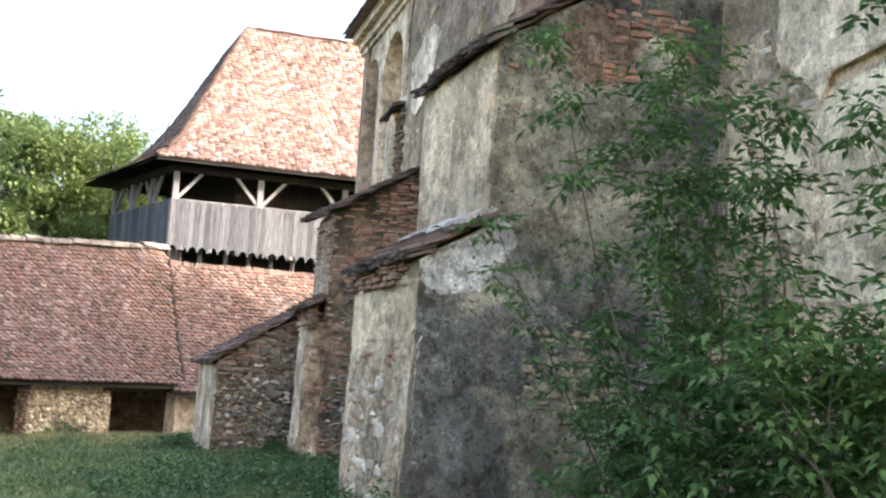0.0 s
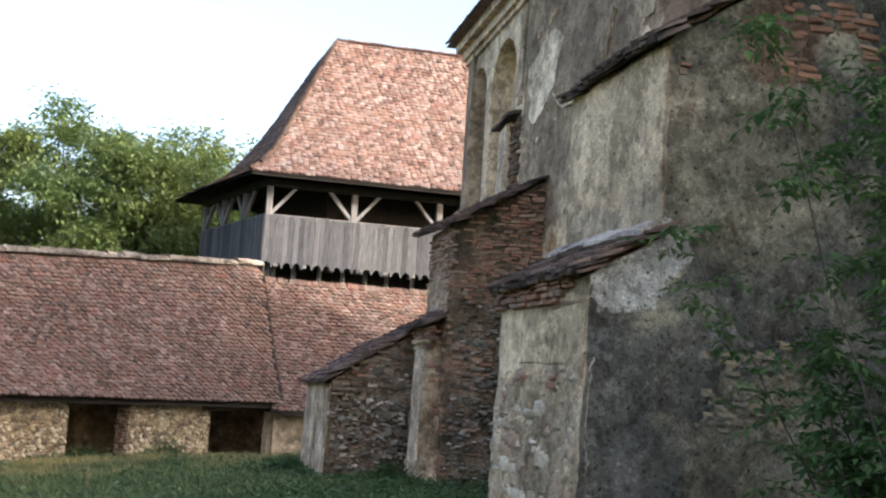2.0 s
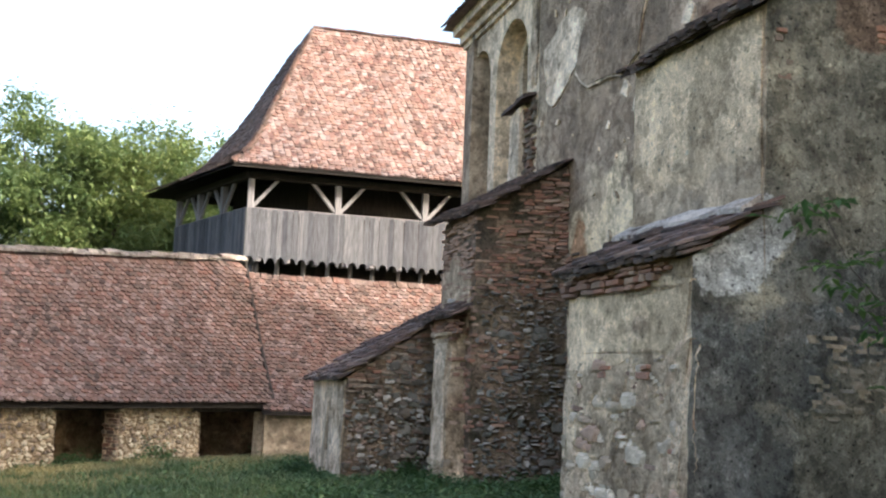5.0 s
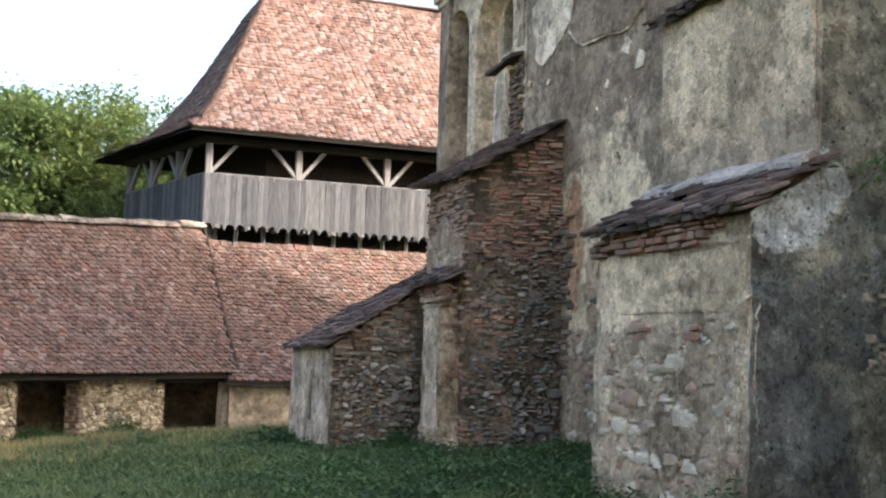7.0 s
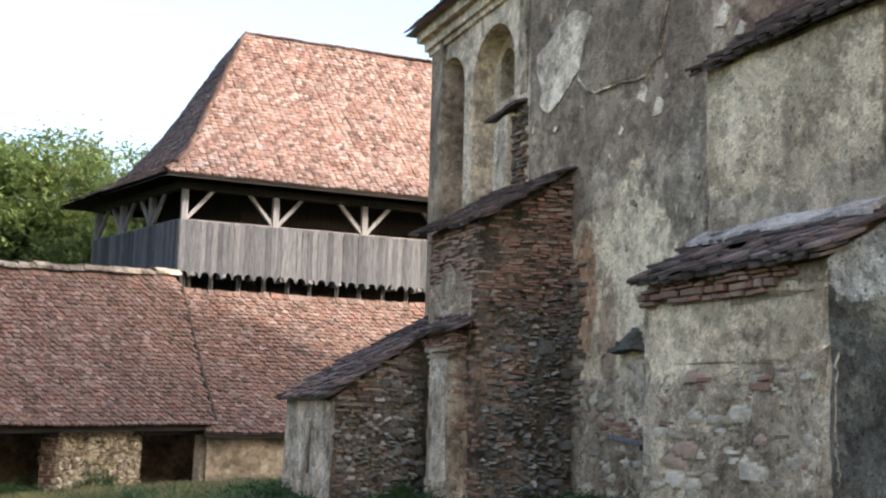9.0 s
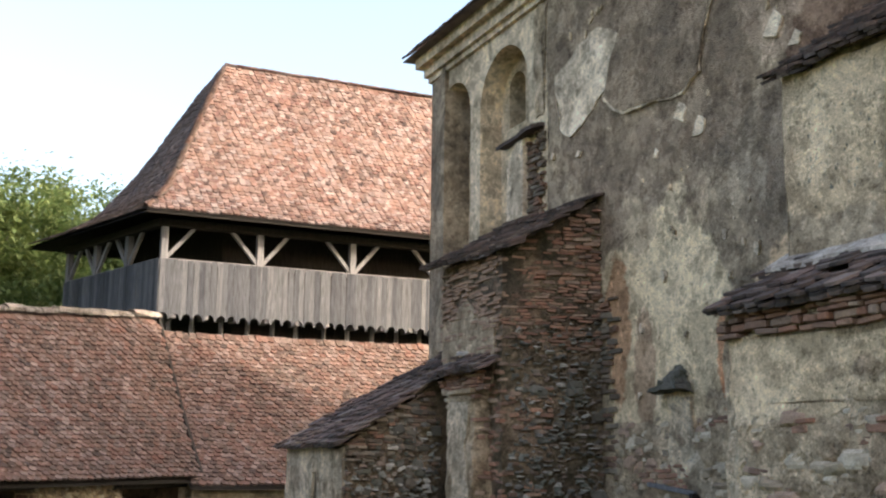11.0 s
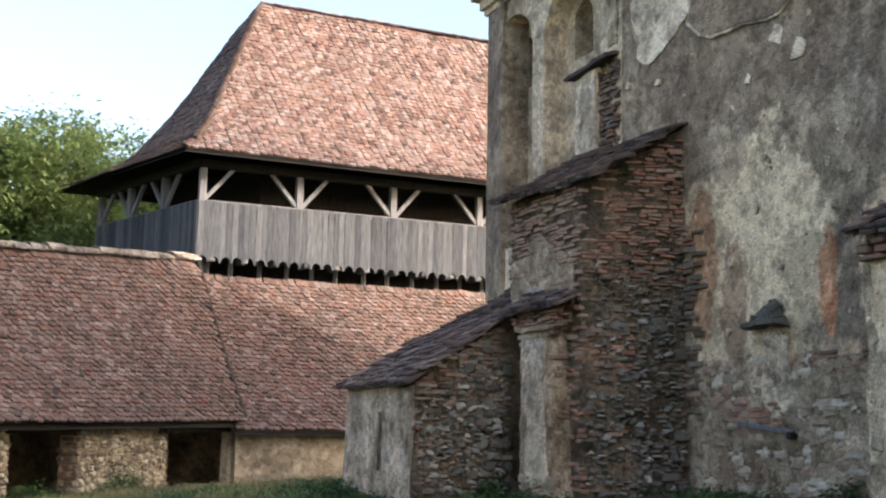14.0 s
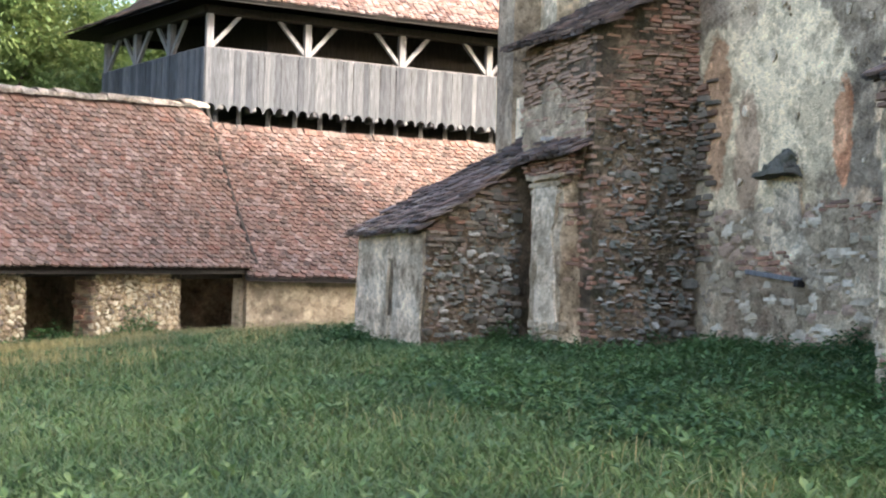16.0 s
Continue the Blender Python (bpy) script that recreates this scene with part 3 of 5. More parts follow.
# the nave wall beyond the big buttress stands further back
wall_c = part("wall", rough_prism([W(7.8, -0.85, -0.3), W(22, -0.85, -0.3), W(22, -1.75, -0.3), W(7.8, -1.75, -0.3)],
                                  [W(7.8, -0.85, 9.6), W(22, -0.85, 9.6), W(22, -1.75, 9.6), W(7.8, -1.75, 9.6)], 0.3, 0.04, 1.3), RENDER_GREY, church, "grey render with bare cream patches")
# unseen far corners, placed so the church shadow clears the barn's upper right roof
FAR = [CL, Vector((0.7, 26.0, 0)), W(-1.5, -9, 0), W(22, -9, 0), W(22, -1.7, 0)]
for a, b in zip(FAR, FAR[1:]):
    d = (b - a).normalized()
    i = Vector((d.y, -d.x, 0)) * 0.8
    part("wall", rough_prism([a - Z * 0.3, b - Z * 0.3, b + i - Z * 0.3, a + i - Z * 0.3], [a + Z * 9.6, b + Z * 9.6, b + i + Z * 9.6, a + i + Z * 9.6], 0), RENDER_GREY, church)

# cornice under the eave of the choir, in three stepped mouldings
for z0, z1, o in ((9.08, 9.2, 0.06), (9.2, 9.4, 0.13), (9.4, 9.62, 0.26)):
    bm = bmesh.new()
    a, b = CL - DA * o + NA * (o / 2), AB + NA * (o / 2) + DA * 0.1
    box_between(bm, a + Z * ((z0 + z1) / 2), b + Z * ((z0 + z1) / 2), o, z1 - z0, NA)
    part("cornice", bm, RENDER_ARCH, church)
    bm = bmesh.new()
    d = (FAR[1] - CL).normalized()
    i = Vector((-d.y, d.x, 0)) * (o / 2)
    box_between(bm, CL + i + Z * ((z0 + z1) / 2), FAR[1] + i + Z * ((z0 + z1) / 2), o, z1 - z0, i)
    part("cornice", bm, RENDER_ARCH, church)
EA0, EA1 = CL - DA * 0.5 + NA * 0.45, AB + NA * 0.45
eaves = [EA0, EA1, W(0.9, 0.45, 0), W(0.9, -9.4, 0), W(-1.9, -9.4, 0), Vector((0.7, 26.5, 0))]
# unseen ridge, height and ends set by the shadow it throws on the barn
shadow_apex = [W(-3.0, -4.5, 11.5), W(0.9, -4.5, 11.6)]
bm = bmesh.new()
v = [bm.verts.new(p + Z * 9.6) for p in eaves] + [bm.verts.new(p) for p in shadow_apex]
for f in ((0, 1, 6), (1, 2, 7, 6), (2, 3, 7), (3, 4, 6, 7), (4, 5, 6), (5, 0, 6), (5, 4, 3, 2, 1, 0)):
    bm.faces.new([v[i] for i in f])
part("roof", bm, TILE_DARK, church, "dark weathered tile roof, unseen slopes shaped to shade the barn")
# unseen nave roof, made long and high to keep the left barn roof shaded
bm = bmesh.new()
v = [bm.verts.new(p) for p in (W(0.9, 0.45, 9.6), W(22.4, 0.45, 9.6), W(22.4, -9.4, 9.6), W(0.9, -9.4, 9.6), W(0.9, -4.5, 19.5), W(22.4, -4.5, 19.5))]
for f in ((0, 1, 5, 4), (1, 2, 5), (2, 3, 4, 5), (3, 0, 4), (3, 2, 1, 0)):
    bm.faces.new([v[i] for i in f])
part("roof", bm, TILE_DARK, church)
dr0 = (EA1 - EA0).normalized()


def choir_edge(t):
    return EA0 + Z * (9.62 + 0.5 * t) - NA * 0.55 * t, EA1 + Z * (9.62 + 0.5 * t) - NA * 0.55 * t


lay("roof_tile", roof_rows(choir_edge, 0.75, seed=3, meshes=TILES_DARK, lift=0.02), church)

# render coats and exposed masonry on the long wall
coat("plaster_coat", on_b, NV, [(1.42, 2.62), (1.95, 2.62), (1.98, 2.0), (2.35, 1.65), (2.45, 1.25), (1.95, 1.42), (1.6, 1.75), (1.52, 2.2)], 0.03, LIME_WORN, church, 4, 0.07, "pale plaster run")
coat("plaster_coat", on_b, NV, [(-1.1, 7.7), (-0.5, 7.9), (0.1, 8.1), (0.55, 7.9), (0.42, 7.5), (0.24, 7.12), (-0.07, 6.89), (-0.33, 6.71), (-0.67, 6.62), (-1.0, 6.84), (-0.86, 7.04), (-1.08, 7.36)], 0.014, LIME, church, 2, 0.06, "bare pale plaster patch")
for mat, thick, grow in ((LIME, 0.02, 0.035), (RENDER_GREY, 0.032, 0.0)):
    coat("plaster_coat", on_b, NV, [(0.22 - grow, 6.95 - grow), (0.61, 6.67 - grow), (1.1, 6.6 - grow), (1.46, 6.56 - grow), (1.98, 6.55 - grow), (2.3 + grow, 6.72), (2.24 + grow, 7.1), (2.6 + grow, 7.7), (2.2, 8.3), (0.9, 8.3), (0.45 - grow, 7.6)], thick, mat, church, 3, 0.05)
for k, (s, z, r) in enumerate(((2.3, 6.03, 0.11), (1.87, 6.32, 0.13), (-0.48, 6.29, 0.07), (1.37, 5.86, 0.06), (-1.2, 6.4, 0.05), (3.6, 6.9, 0.16), (4.0, 6.6, 0.10), (3.8, 7.3, 0.14)), 9):
    coat("plaster_coat", on_b, NV, [(s - r, z - r * 0.6), (s + r * 0.3, z - r), (s + r, z + r * 0.2), (s, z + r)], 0.014, LIME, church, 10 + k, 0.06)
rubble_sheet(lambda s, z: W(s, 0.02, z), NV, 0.15, 5.3, 0.3, 2.35, 0.24, 1.9, 0.04, SHEET, church, 0.04, 3, 0.42)
items = courses(lambda s, z: W(0.35 + s, 0.02, z), 4.9, 0.45, 2.0, NV, -U, STONES, 5, 0.12, 0.2, (-0.03, 0.02), 0.8)
lay("stone", items, wall_b)
items = courses(lambda s, z: W(0.05 + s, 0, z), 0.55, 1.6, 4.0, NV, -U, BRICKS_DARK, 6, 0.075, 0.22, (0.0, 0.03), 0.1, lambda s, z: s < 0.3 + 0.22 * noise.noise((z * 1.9, 2, 1)))
items += courses(lambda s, z: W(0.9 + s, 0, z), 1.0, 1.45, 1.75, NV, -U, BRICKS, 7, 0.07, 0.22, (0.01, 0.05), 0.15)
items += courses(lambda s, z: W(2.3 + s, 0, z), 1.4, 2.1, 2.3, NV, -U, BRICKS, 8, 0.06, 0.26, (-0.02, 0.015), 0.3)
lay("brick", items, wall_b)



def on_c(s, z):
    return W(s, -0.85, z)


rubble_sheet(lambda s, z: W(s, -0.82, z), NV, 8.1, 9.9, 3.2, 5.7, 0.2, 1.6, 0.05, SHEET, church, 0.04, 9, 0.5)
coat("plaster_coat", on_c, NV, [(9.6, 4.1), (9.93, 4.82), (10.7, 4.95), (12.6, 4.9), (12.6, 2.6), (9.9, 2.8)], 0.02, CREAM, church, 91, 0.1, "bare cream undercoat")
coat("plaster_coat", on_c, NV, [(8.3, 3.8), (8.35, 5.0), (9.04, 5.0), (9.35, 4.6), (9.8, 4.3), (9.9, 3.4)], 0.045, CREAM, church, 92, 0.12)
coat("plaster_coat", on_c, NV, [(9.2, 6.8), (9.14, 5.4), (9.55, 5.05), (9.9, 4.74), (9.97, 5.08), (10.4, 5.0), (10.75, 5.12), (12.6, 5.15), (12.6, 6.9)], 0.065, RENDER_ARCH, church, 93, 0.08, "raised grey plaster with a broken edge")
coat("plaster_coat", on_a, NA, [(4.3, 7.1), (4.25, 8.2), (4.35, 9.0), (4.62, 9.0), (4.62, 7.1)], 0.02, PEEL, church, 77, 0.1)
flakes("plaster_scab", on_b, NV, 0.6, 5.0, 2.5, 5.0, 46, 0.05, LIME_WORN, church, 61, "pale plaster scabs")
flakes("plaster_scab", on_b, NV, -0.8, 5.0, 5.2, 9.0, 40, 0.035, RENDER_BEIGE, church, 63, "beige plaster scabs")
# stub pier with a tile ledge beside the arched window
pier = thing("stub_pier", on_a(3.9, 4.9) + NA * 0.15, "small whitewashed pier with brick side and tile ledge", "pier")
pb = part("body", rough_prism([on_a(3.52, 4.8), on_a(4.12, 4.8), on_a(4.12, 4.8) + NA * 0.16, on_a(3.52, 4.8) + NA * 0.14], [on_a(3.5, 6.92), on_a(4.12, 6.94), on_a(4.12, 6.86) + NA * 0.15, on_a(3.5, 6.84) + NA * 0.12], 0.1, 0.025), LIME, pier)
lay("brick", courses(lambda q, z: on_a(4.08 + q, z) + NA * 0.03, 0.54, 4.9, 6.92, NA, DA, BRICKS_DARK, 9, 0.06, 0.22, (0.0, 0.06), 0.08), pb)
bm = rough_prism([on_a(3.3, 6.93), on_a(4.6, 6.99), on_a(4.6, 6.92) + NA * 0.26, on_a(3.3, 6.86) + NA * 0.24], [on_a(3.3, 6.99), on_a(4.6, 7.05), on_a(4.6, 6.98) + NA * 0.26, on_a(3.3, 6.92) + NA * 0.24], 0.08, 0.02, 5)
part("ledge", bm, TILE_DARK, pier, "dark tile ledge")

# stone bracket and the bar below it
bracket = thing("stone_bracket", W(1.7, 0.1, 2.65), "dark grooved stone bracket sticking out of the church wall", "bracket")
bm = rough_prism([W(1.34, 0, 2.64), W(2.0, 0, 2.66), W(1.98, 0.24, 2.68), W(1.38, 0.26, 2.66)], [W(1.4, 0, 2.72), W(1.98, 0, 2.76), W(1.94, 0.24, 2.75), W(1.44, 0.26, 2.71)], 0.05, 0.03, 6)
part("shelf", bm, STONE_DARK, bracket)
bm = rough_prism([W(1.5, 0, 2.7), W(1.96, 0, 2.74), W(1.94, 0.2, 2.73), W(1.52, 0.2, 2.7)], [W(1.66, 0, 3.0), W(1.84, 0, 2.96), W(1.82, 0.12, 2.88), W(1.6, 0.14, 2.84)], 0.03, 0.07, 9)
part("cap", bm, STONE_DARK, bracket)
bar = thing("wooden_bar", W(1.5, 0.05, 1.4), "short grey timber set in the church wall", "timber")
beam("shaft", W(1.1, 0.04, 1.5), W(2.08, 0.06, 1.4), 0.04, 0.06, POST, bar)
beam("peg", W(2.05, 0.0, 1.36), W(2.07, 0.14, 1.37), 0.07, 0.08, WOOD_DARK, bar)


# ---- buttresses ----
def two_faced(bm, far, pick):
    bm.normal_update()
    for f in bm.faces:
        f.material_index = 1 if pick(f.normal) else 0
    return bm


def slab_roof(owner, u0, u1, n0, n1, zf, slope, seed, over=0.16, fillet=0.0, thick=0.1, pinch=0.0):
    """A lean-to roof of old tiles: its eave runs along u at n1, rising towards the wall at n0."""
    zo, zi = zf - slope * over, zf + slope * (n1 - n0)
    k = over - 0.07
    b = [W(u0 - k, n1 + k, zo + slope * 0.07), W(u1 + k * 0.5, n1 + k, zo + slope * 0.07), W(u1 + k * 0.5, n0, zi), W(u0 - k + pinch, n0, zi)]
    bed = part("roof_bed", rough_prism(b, [p + Z * thick * 0.4 for p in b], 0.12, 0.03, 4), MORTAR_DARK, owner)
    L = math.hypot(n1 + over - n0, zi - zo)

    def edge(t):
        n, z = n1 + over - t * (n1 + over - n0), zo + t * (zi - zo)
        return W(u0 - over + pinch * t, n, z + thick * 0.5), W(u1 + over * 0.7, n, z + thick * 0.5)
    for k in range(2):
        lay("roof_tile", roof_rows(edge, 0.2, 0.2, seed=seed + 30 + k, meshes=TILES_DARK, lift=-0.035 - 0.03 * k, wild=2.4), bed)
    lay("roof_tile", roof_rows(edge, L, 0.14, seed=seed, meshes=TILES_DARK, wild=2.8, skip=0.04, lean=-11.0), bed, 300, "roof_tiles", TILE_DARK)
    if fillet:
        bm = rough_prism([W(u0, n0 + fillet, zi - slope * fillet + 0.1), W(u1, n0 + fillet, zi - slope * fillet + 0.1), W(u1, n0 - 0.02, zi + 0.06), W(u0, n0 - 0.02, zi + 0.06)],
                         [W(u0, n0 + fillet, zi - slope * fillet + 0.15), W(u1, n0 + fillet, zi - slope * fillet + 0.15), W(u1, n0 - 0.02, zi + 0.16), W(u0, n0 - 0.02, zi + 0.16)], 0.12, 0.025)
        part("mortar_fillet", bm, CEMENT, owner, "pale cement fillet above the tiles")


def body(name, base, top, mats, owner, step=0.13, amp=0.025, pick=None, label=""):
    bm = rough_prism(base, top, step, amp)
    bmesh.ops.recalc_face_normals(bm, faces=bm.faces)
    if pick:
        two_faced(bm, None, pick)
    ob = part(name, bm, mats[0], owner, label)
    for m in mats[1:]:
        ob.data.materials.append(m)
    return ob


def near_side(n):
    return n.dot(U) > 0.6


# the large stepped buttress
big = thing("stepped_buttress", W(6.6, 1.2, 0.4), "large stepped church buttress with beige plaster and mildewed side", "buttress", "church buttresses")
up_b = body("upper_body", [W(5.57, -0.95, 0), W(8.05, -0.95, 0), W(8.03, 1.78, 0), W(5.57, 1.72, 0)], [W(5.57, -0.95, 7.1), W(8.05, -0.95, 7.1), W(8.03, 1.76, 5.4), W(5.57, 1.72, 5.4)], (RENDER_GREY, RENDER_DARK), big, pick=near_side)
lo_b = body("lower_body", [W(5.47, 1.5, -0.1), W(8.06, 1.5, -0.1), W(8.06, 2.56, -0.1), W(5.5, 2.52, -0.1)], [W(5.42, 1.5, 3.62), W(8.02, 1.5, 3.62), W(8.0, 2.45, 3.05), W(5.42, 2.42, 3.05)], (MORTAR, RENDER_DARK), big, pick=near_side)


def end_hi(s, z):
    return W(s, 1.75, z)


def end_lo(s, z):
    return W(s, 2.46 + 0.03 * max(0, 2.2 - z), z)


def side_u(s, z):
    return W(8.05, s, z)


coat("plaster_coat", end_hi, NV, [(5.62, 3.3), (5.62, 5.33), (7.96, 5.33), (7.98, 3.3)], 0.03, RENDER_BEIGE, big, 20, 0.03, "smooth beige plaster")
coat("plaster_coat", end_lo, NV, [(7.6, 0.3), (7.72, 1.2), (7.55, 2.1), (7.94, 2.3), (7.94, 0.3)], 0.03, PEEL, big, 120, 0.06, "pale broken plaster on the corner")
coat("plaster_coat", end_lo, NV, [(5.52, 2.0), (5.5, 2.84), (7.93, 2.84), (7.9, 2.35), (7.4, 2.15), (6.9, 2.25), (6.6, 2.1), (6.1, 1.95)], 0.016, RENDER_BEIGE, big, 21, 0.1, "beige plaster with broken lower edge")
rubble_sheet(lambda s, z: end_lo(s, z) + NV * 0.03, NV, 5.44, 8.04, 0.15, 2.3, 0.27, 2.0, 0.05, SHEET, big, 0.03, 5, 0.46)
items = courses(lambda s, z: end_lo(5.52 + s, z) + NV * 0.02, 2.48, 0.35, 1.95, NV, -U, STONES, 24, 0.12, 0.26, (-0.04, 0.02), 0.88)
lay("stone", items, lo_b)
items = courses(lambda s, z: end_lo(5.47 + s, z), 2.2, 2.82, 3.06, NV, -U, BRICKS, 25, 0.062, 0.2, (0.03, 0.09), 0.1)
items += courses(lambda s, z: end_lo(6.3 + s, z), 1.0, 1.9, 2.1, NV, -U, BRICKS, 26, 0.075, 0.4, (0.0, 0.05), 0.1)
items += courses(lambda s, z: end_lo(5.52 + s, z), 2.3, 0.5, 1.85, NV, -U, BRICKS, 27, 0.06, 0.24, (-0.02, 0.03), 0.8)
lay("brick", items, lo_b)
items = courses(lambda s, z: side_u(s - 0.5, z), 1.05, 5.15, 6.6, U, NV, BRICKS, 28, 0.06, 0.24, (-0.03, 0.03), 0.15, lambda s, z: noise.noise((s * 1.5, z * 1.2, 8)) > -0.28)
items += courses(lambda s, z: side_u(1.5 + s, z), 0.26, 4.3, 5.2, U, NV, BRICKS_DARK, 29, 0.07, 0.2, (-0.03, 0.0), 0.6)
lay("brick", items, up_b)
slab_roof(big, 5.5, 8.0, 1.72, 2.45, 3.1, 0.6, 70, 0.16, 0.27, 0.1)
slab_roof(big, 5.58, 8.03, 0.0, 1.75, 5.42, 0.67, 71, 0.16)

flakes("pock_mark", lambda s, z: end_hi(s, z) + NV * 0.027, NV, 5.66, 7.9, 4.0, 5.3, 90, 0.012, RENDER_DARK, big, 64, "dark pock marks")
flakes("plaster_scab", end_lo, NV, 5.55, 7.9, 0.7, 2.6, 80, 0.07, LIME_WORN, big, 65, "pale mortar scabs")
# the brick buttress at the corner of the choir
brickb = thing("brick_buttress", W(-1.3, 0.7, 0.5), "crumbling red brick buttress with sloping tile roof", "buttress", "church buttresses")
near0, near1 = W(0.08, 0, 0), W(-0.3, 1.42, 0)
b1 = body("body", [near0, near1, W(-2.5, 1.22, 0), W(-2.5, -0.2, 0)], [W(0, 0, 5.48), near1 + Z * 4.68, W(-2.5, 1.2, 4.74), W(-2.5, -0.2, 5.5)], (MORTAR_DARK,), brickb)
d1 = (near1 - near0).normalized()
n1 = Vector((-d1.y, d1.x, 0))
n1 = n1 if n1.dot(U) > 0 else -n1


def b1_near(s, z):
    return W(0.1 - 0.0145 * z, 0, z) + d1 * s


items = courses(b1_near, 1.45, 3.3, 5.42, n1, -d1, BRICKS, 33, 0.048, 0.21, (-0.03, 0.05), 0.05, lambda s, z: z < 5.38 - 0.52 * s)
items2 = courses(b1_near, 1.45, 0.7, 3.3, n1, -d1, BRICKS_DARK, 34, 0.055, 0.22, (-0.04, 0.03), 0.78, lambda s, z: noise.noise((s * 1.2, z * 1.1, 14)) > -0.2)
items2 += courses(lambda s, z: b1_near(0.75 + s, z), 0.6, 1.3, 2.75, n1, -d1, BRICKS, 37, 0.055, 0.22, (-0.02, 0.05), 0.35, lambda s, z: noise.noise((s * 1.7, z * 1.1, 4)) > -0.1)
lay("stone", courses(b1_near, 1.45, 0.6, 2.9, n1, -d1, STONES_DARK, 134, 0.12, 0.2, (-0.02, 0.05), 0.82), b1)
lay("brick", items + items2, b1, 560, "bricks", BRICK)
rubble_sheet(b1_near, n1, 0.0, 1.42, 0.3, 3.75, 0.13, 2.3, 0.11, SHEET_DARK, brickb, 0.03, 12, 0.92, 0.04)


def b1_front(s, z):
    return near1.lerp(W(-2.5, 1.21, 0), s / 2.2) + Z * z


items = courses(b1_front, 2.2, 0.6, 4.62, NV, U, BRICKS, 35, 0.055, 0.22, (0.0, 0.04), 0.3)
lay("brick", items, b1, 300, "bricks", BRICK)
coat("plaster_coat", b1_front, NV, [(0.1, 2.9), (0.1, 3.7), (1.0, 4.0), (2.1, 3.9), (2.1, 2.9)], 0.03, MORTAR, brickb, 36, 0.15)
slab_roof(brickb, -2.5, -0.02, 0.0, 1.38, 4.74, 0.56, 72, 0.17)

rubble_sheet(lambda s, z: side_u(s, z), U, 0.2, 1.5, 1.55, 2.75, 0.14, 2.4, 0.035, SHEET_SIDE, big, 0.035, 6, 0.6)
# its plastered lower step, with a moulded cap
niche = thing("plastered_pilaster", W(-1.1, 1.5, 0.5), "whitewashed pilaster with moulded cap and peeling foot", "pilaster")
nb = body("shaft", [W(-1.38, 1.1, 0.2), W(-0.5, 1.1, 0.2), W(-0.52, 1.74, 0.2), W(-1.34, 1.74, 0.2)], [W(-1.48, 1.1, 2.75), W(-0.72, 1.1, 2.75), W(-0.72, 1.63, 2.75), W(-1.48, 1.63, 2.75)], (PEEL,), niche, 0.08, 0.045)


def on_shaft(s, z):
    return W(s, 1.755 - 0.043 * z, z)


coat("plaster_coat", on_shaft, NV, [(-1.2, 0.6), (-1.18, 1.4), (-1.4, 2.0), (-1.36, 2.6), (-0.86, 2.6), (-0.9, 1.9), (-0.72, 1.4), (-0.62, 0.9), (-0.66, 0.62)], 0.024, LIME_WORN, niche, 38, 0.08, "white limewash")
coat("plaster_coat", on_shaft, NV, [(-1.08, 0.66), (-1.0, 1.2), (-0.78, 1.25), (-0.66, 0.8)], 0.034, LIME, niche, 138, 0.07)
for z0, z1, o in ((2.5, 2.55, 0.02), (2.6, 2.66, 0.04), (2.7, 2.76, 0.07)):
    bm = rough_prism([W(-1.48 - o, 1.1, z0), W(-0.74 + o, 1.1, z0), W(-0.74 + o, 1.63 + o, z0), W(-1.48 - o, 1.63 + o, z0)], [W(-1.48 - o, 1.1, z1), W(-0.74 + o, 1.1, z1), W(-0.74 + o, 1.63 + o, z1), W(-1.48 - o, 1.63 + o, z1)], 0.06, 0.02, 5)
    part("cap_moulding", bm, PEEL, niche)
items = courses(lambda s, z: on_shaft(-1.72 + s, z) - NV * 0.03, 1.3, 2.74, 3.0, NV, -U, BRICKS, 39, 0.055, 0.2, (0.0, 0.07), 0.05)
items += courses(lambda s, z: W(-0.6, 1.15 + s, z), 0.5, 0.6, 2.7, U, NV, BRICKS, 139, 0.06, 0.22, (-0.09, -0.02), 0.5)
lay("brick", items, nb)
items = courses(lambda s, z: on_shaft(-1.36 + s, z), 0.8, 0.35, 0.75, NV, -U, STONES, 40, 0.13, 0.2, (0.0, 0.05), 0.35)
lay("stone", items, nb)
slab_roof(niche, -1.75, -0.42, 1.1, 1.66, 3.02, 0.6, 73, 0.14, 0.26, 0.1)

# the low lean-to with a slit
low = thing("lean_to", W(-3.4, 1.6, 0.4), "low brick and stone lean-to with slit window and mossy tile roof", "lean-to")
lb = body("body", [W(-4.55, -0.1, 0), W(-2.08, -0.1, 0), W(-2.12, 2.98, 0), W(-4.58, 2.95, 0)], [W(-2.8, -0.1, 3.98), W(-2.08, -0.1, 3.98), W(-2.12, 2.92, 2.0), W(-4.55, 2.9, 2.0)], (MORTAR_DARK,), low)


def low_near(s, z):
    return W(-2.08, 1.45 + s, z)


items = courses(low_near, 1.5, 0.45, 3.1, U, NV, BRICKS_DARK, 41, 0.055, 0.2, (-0.03, 0.03), 0.8, lambda s, z: z < 2.95 - 0.64 * s)
items += courses(low_near, 1.5, 1.7, 3.1, U, NV, BRICKS_DARK, 141, 0.05, 0.2, (-0.03, 0.04), 0.35, lambda s, z: 2.4 - 0.64 * s < z < 2.98 - 0.64 * s)
lay("brick", items, lb, 300, "bricks", BRICK_DARK)
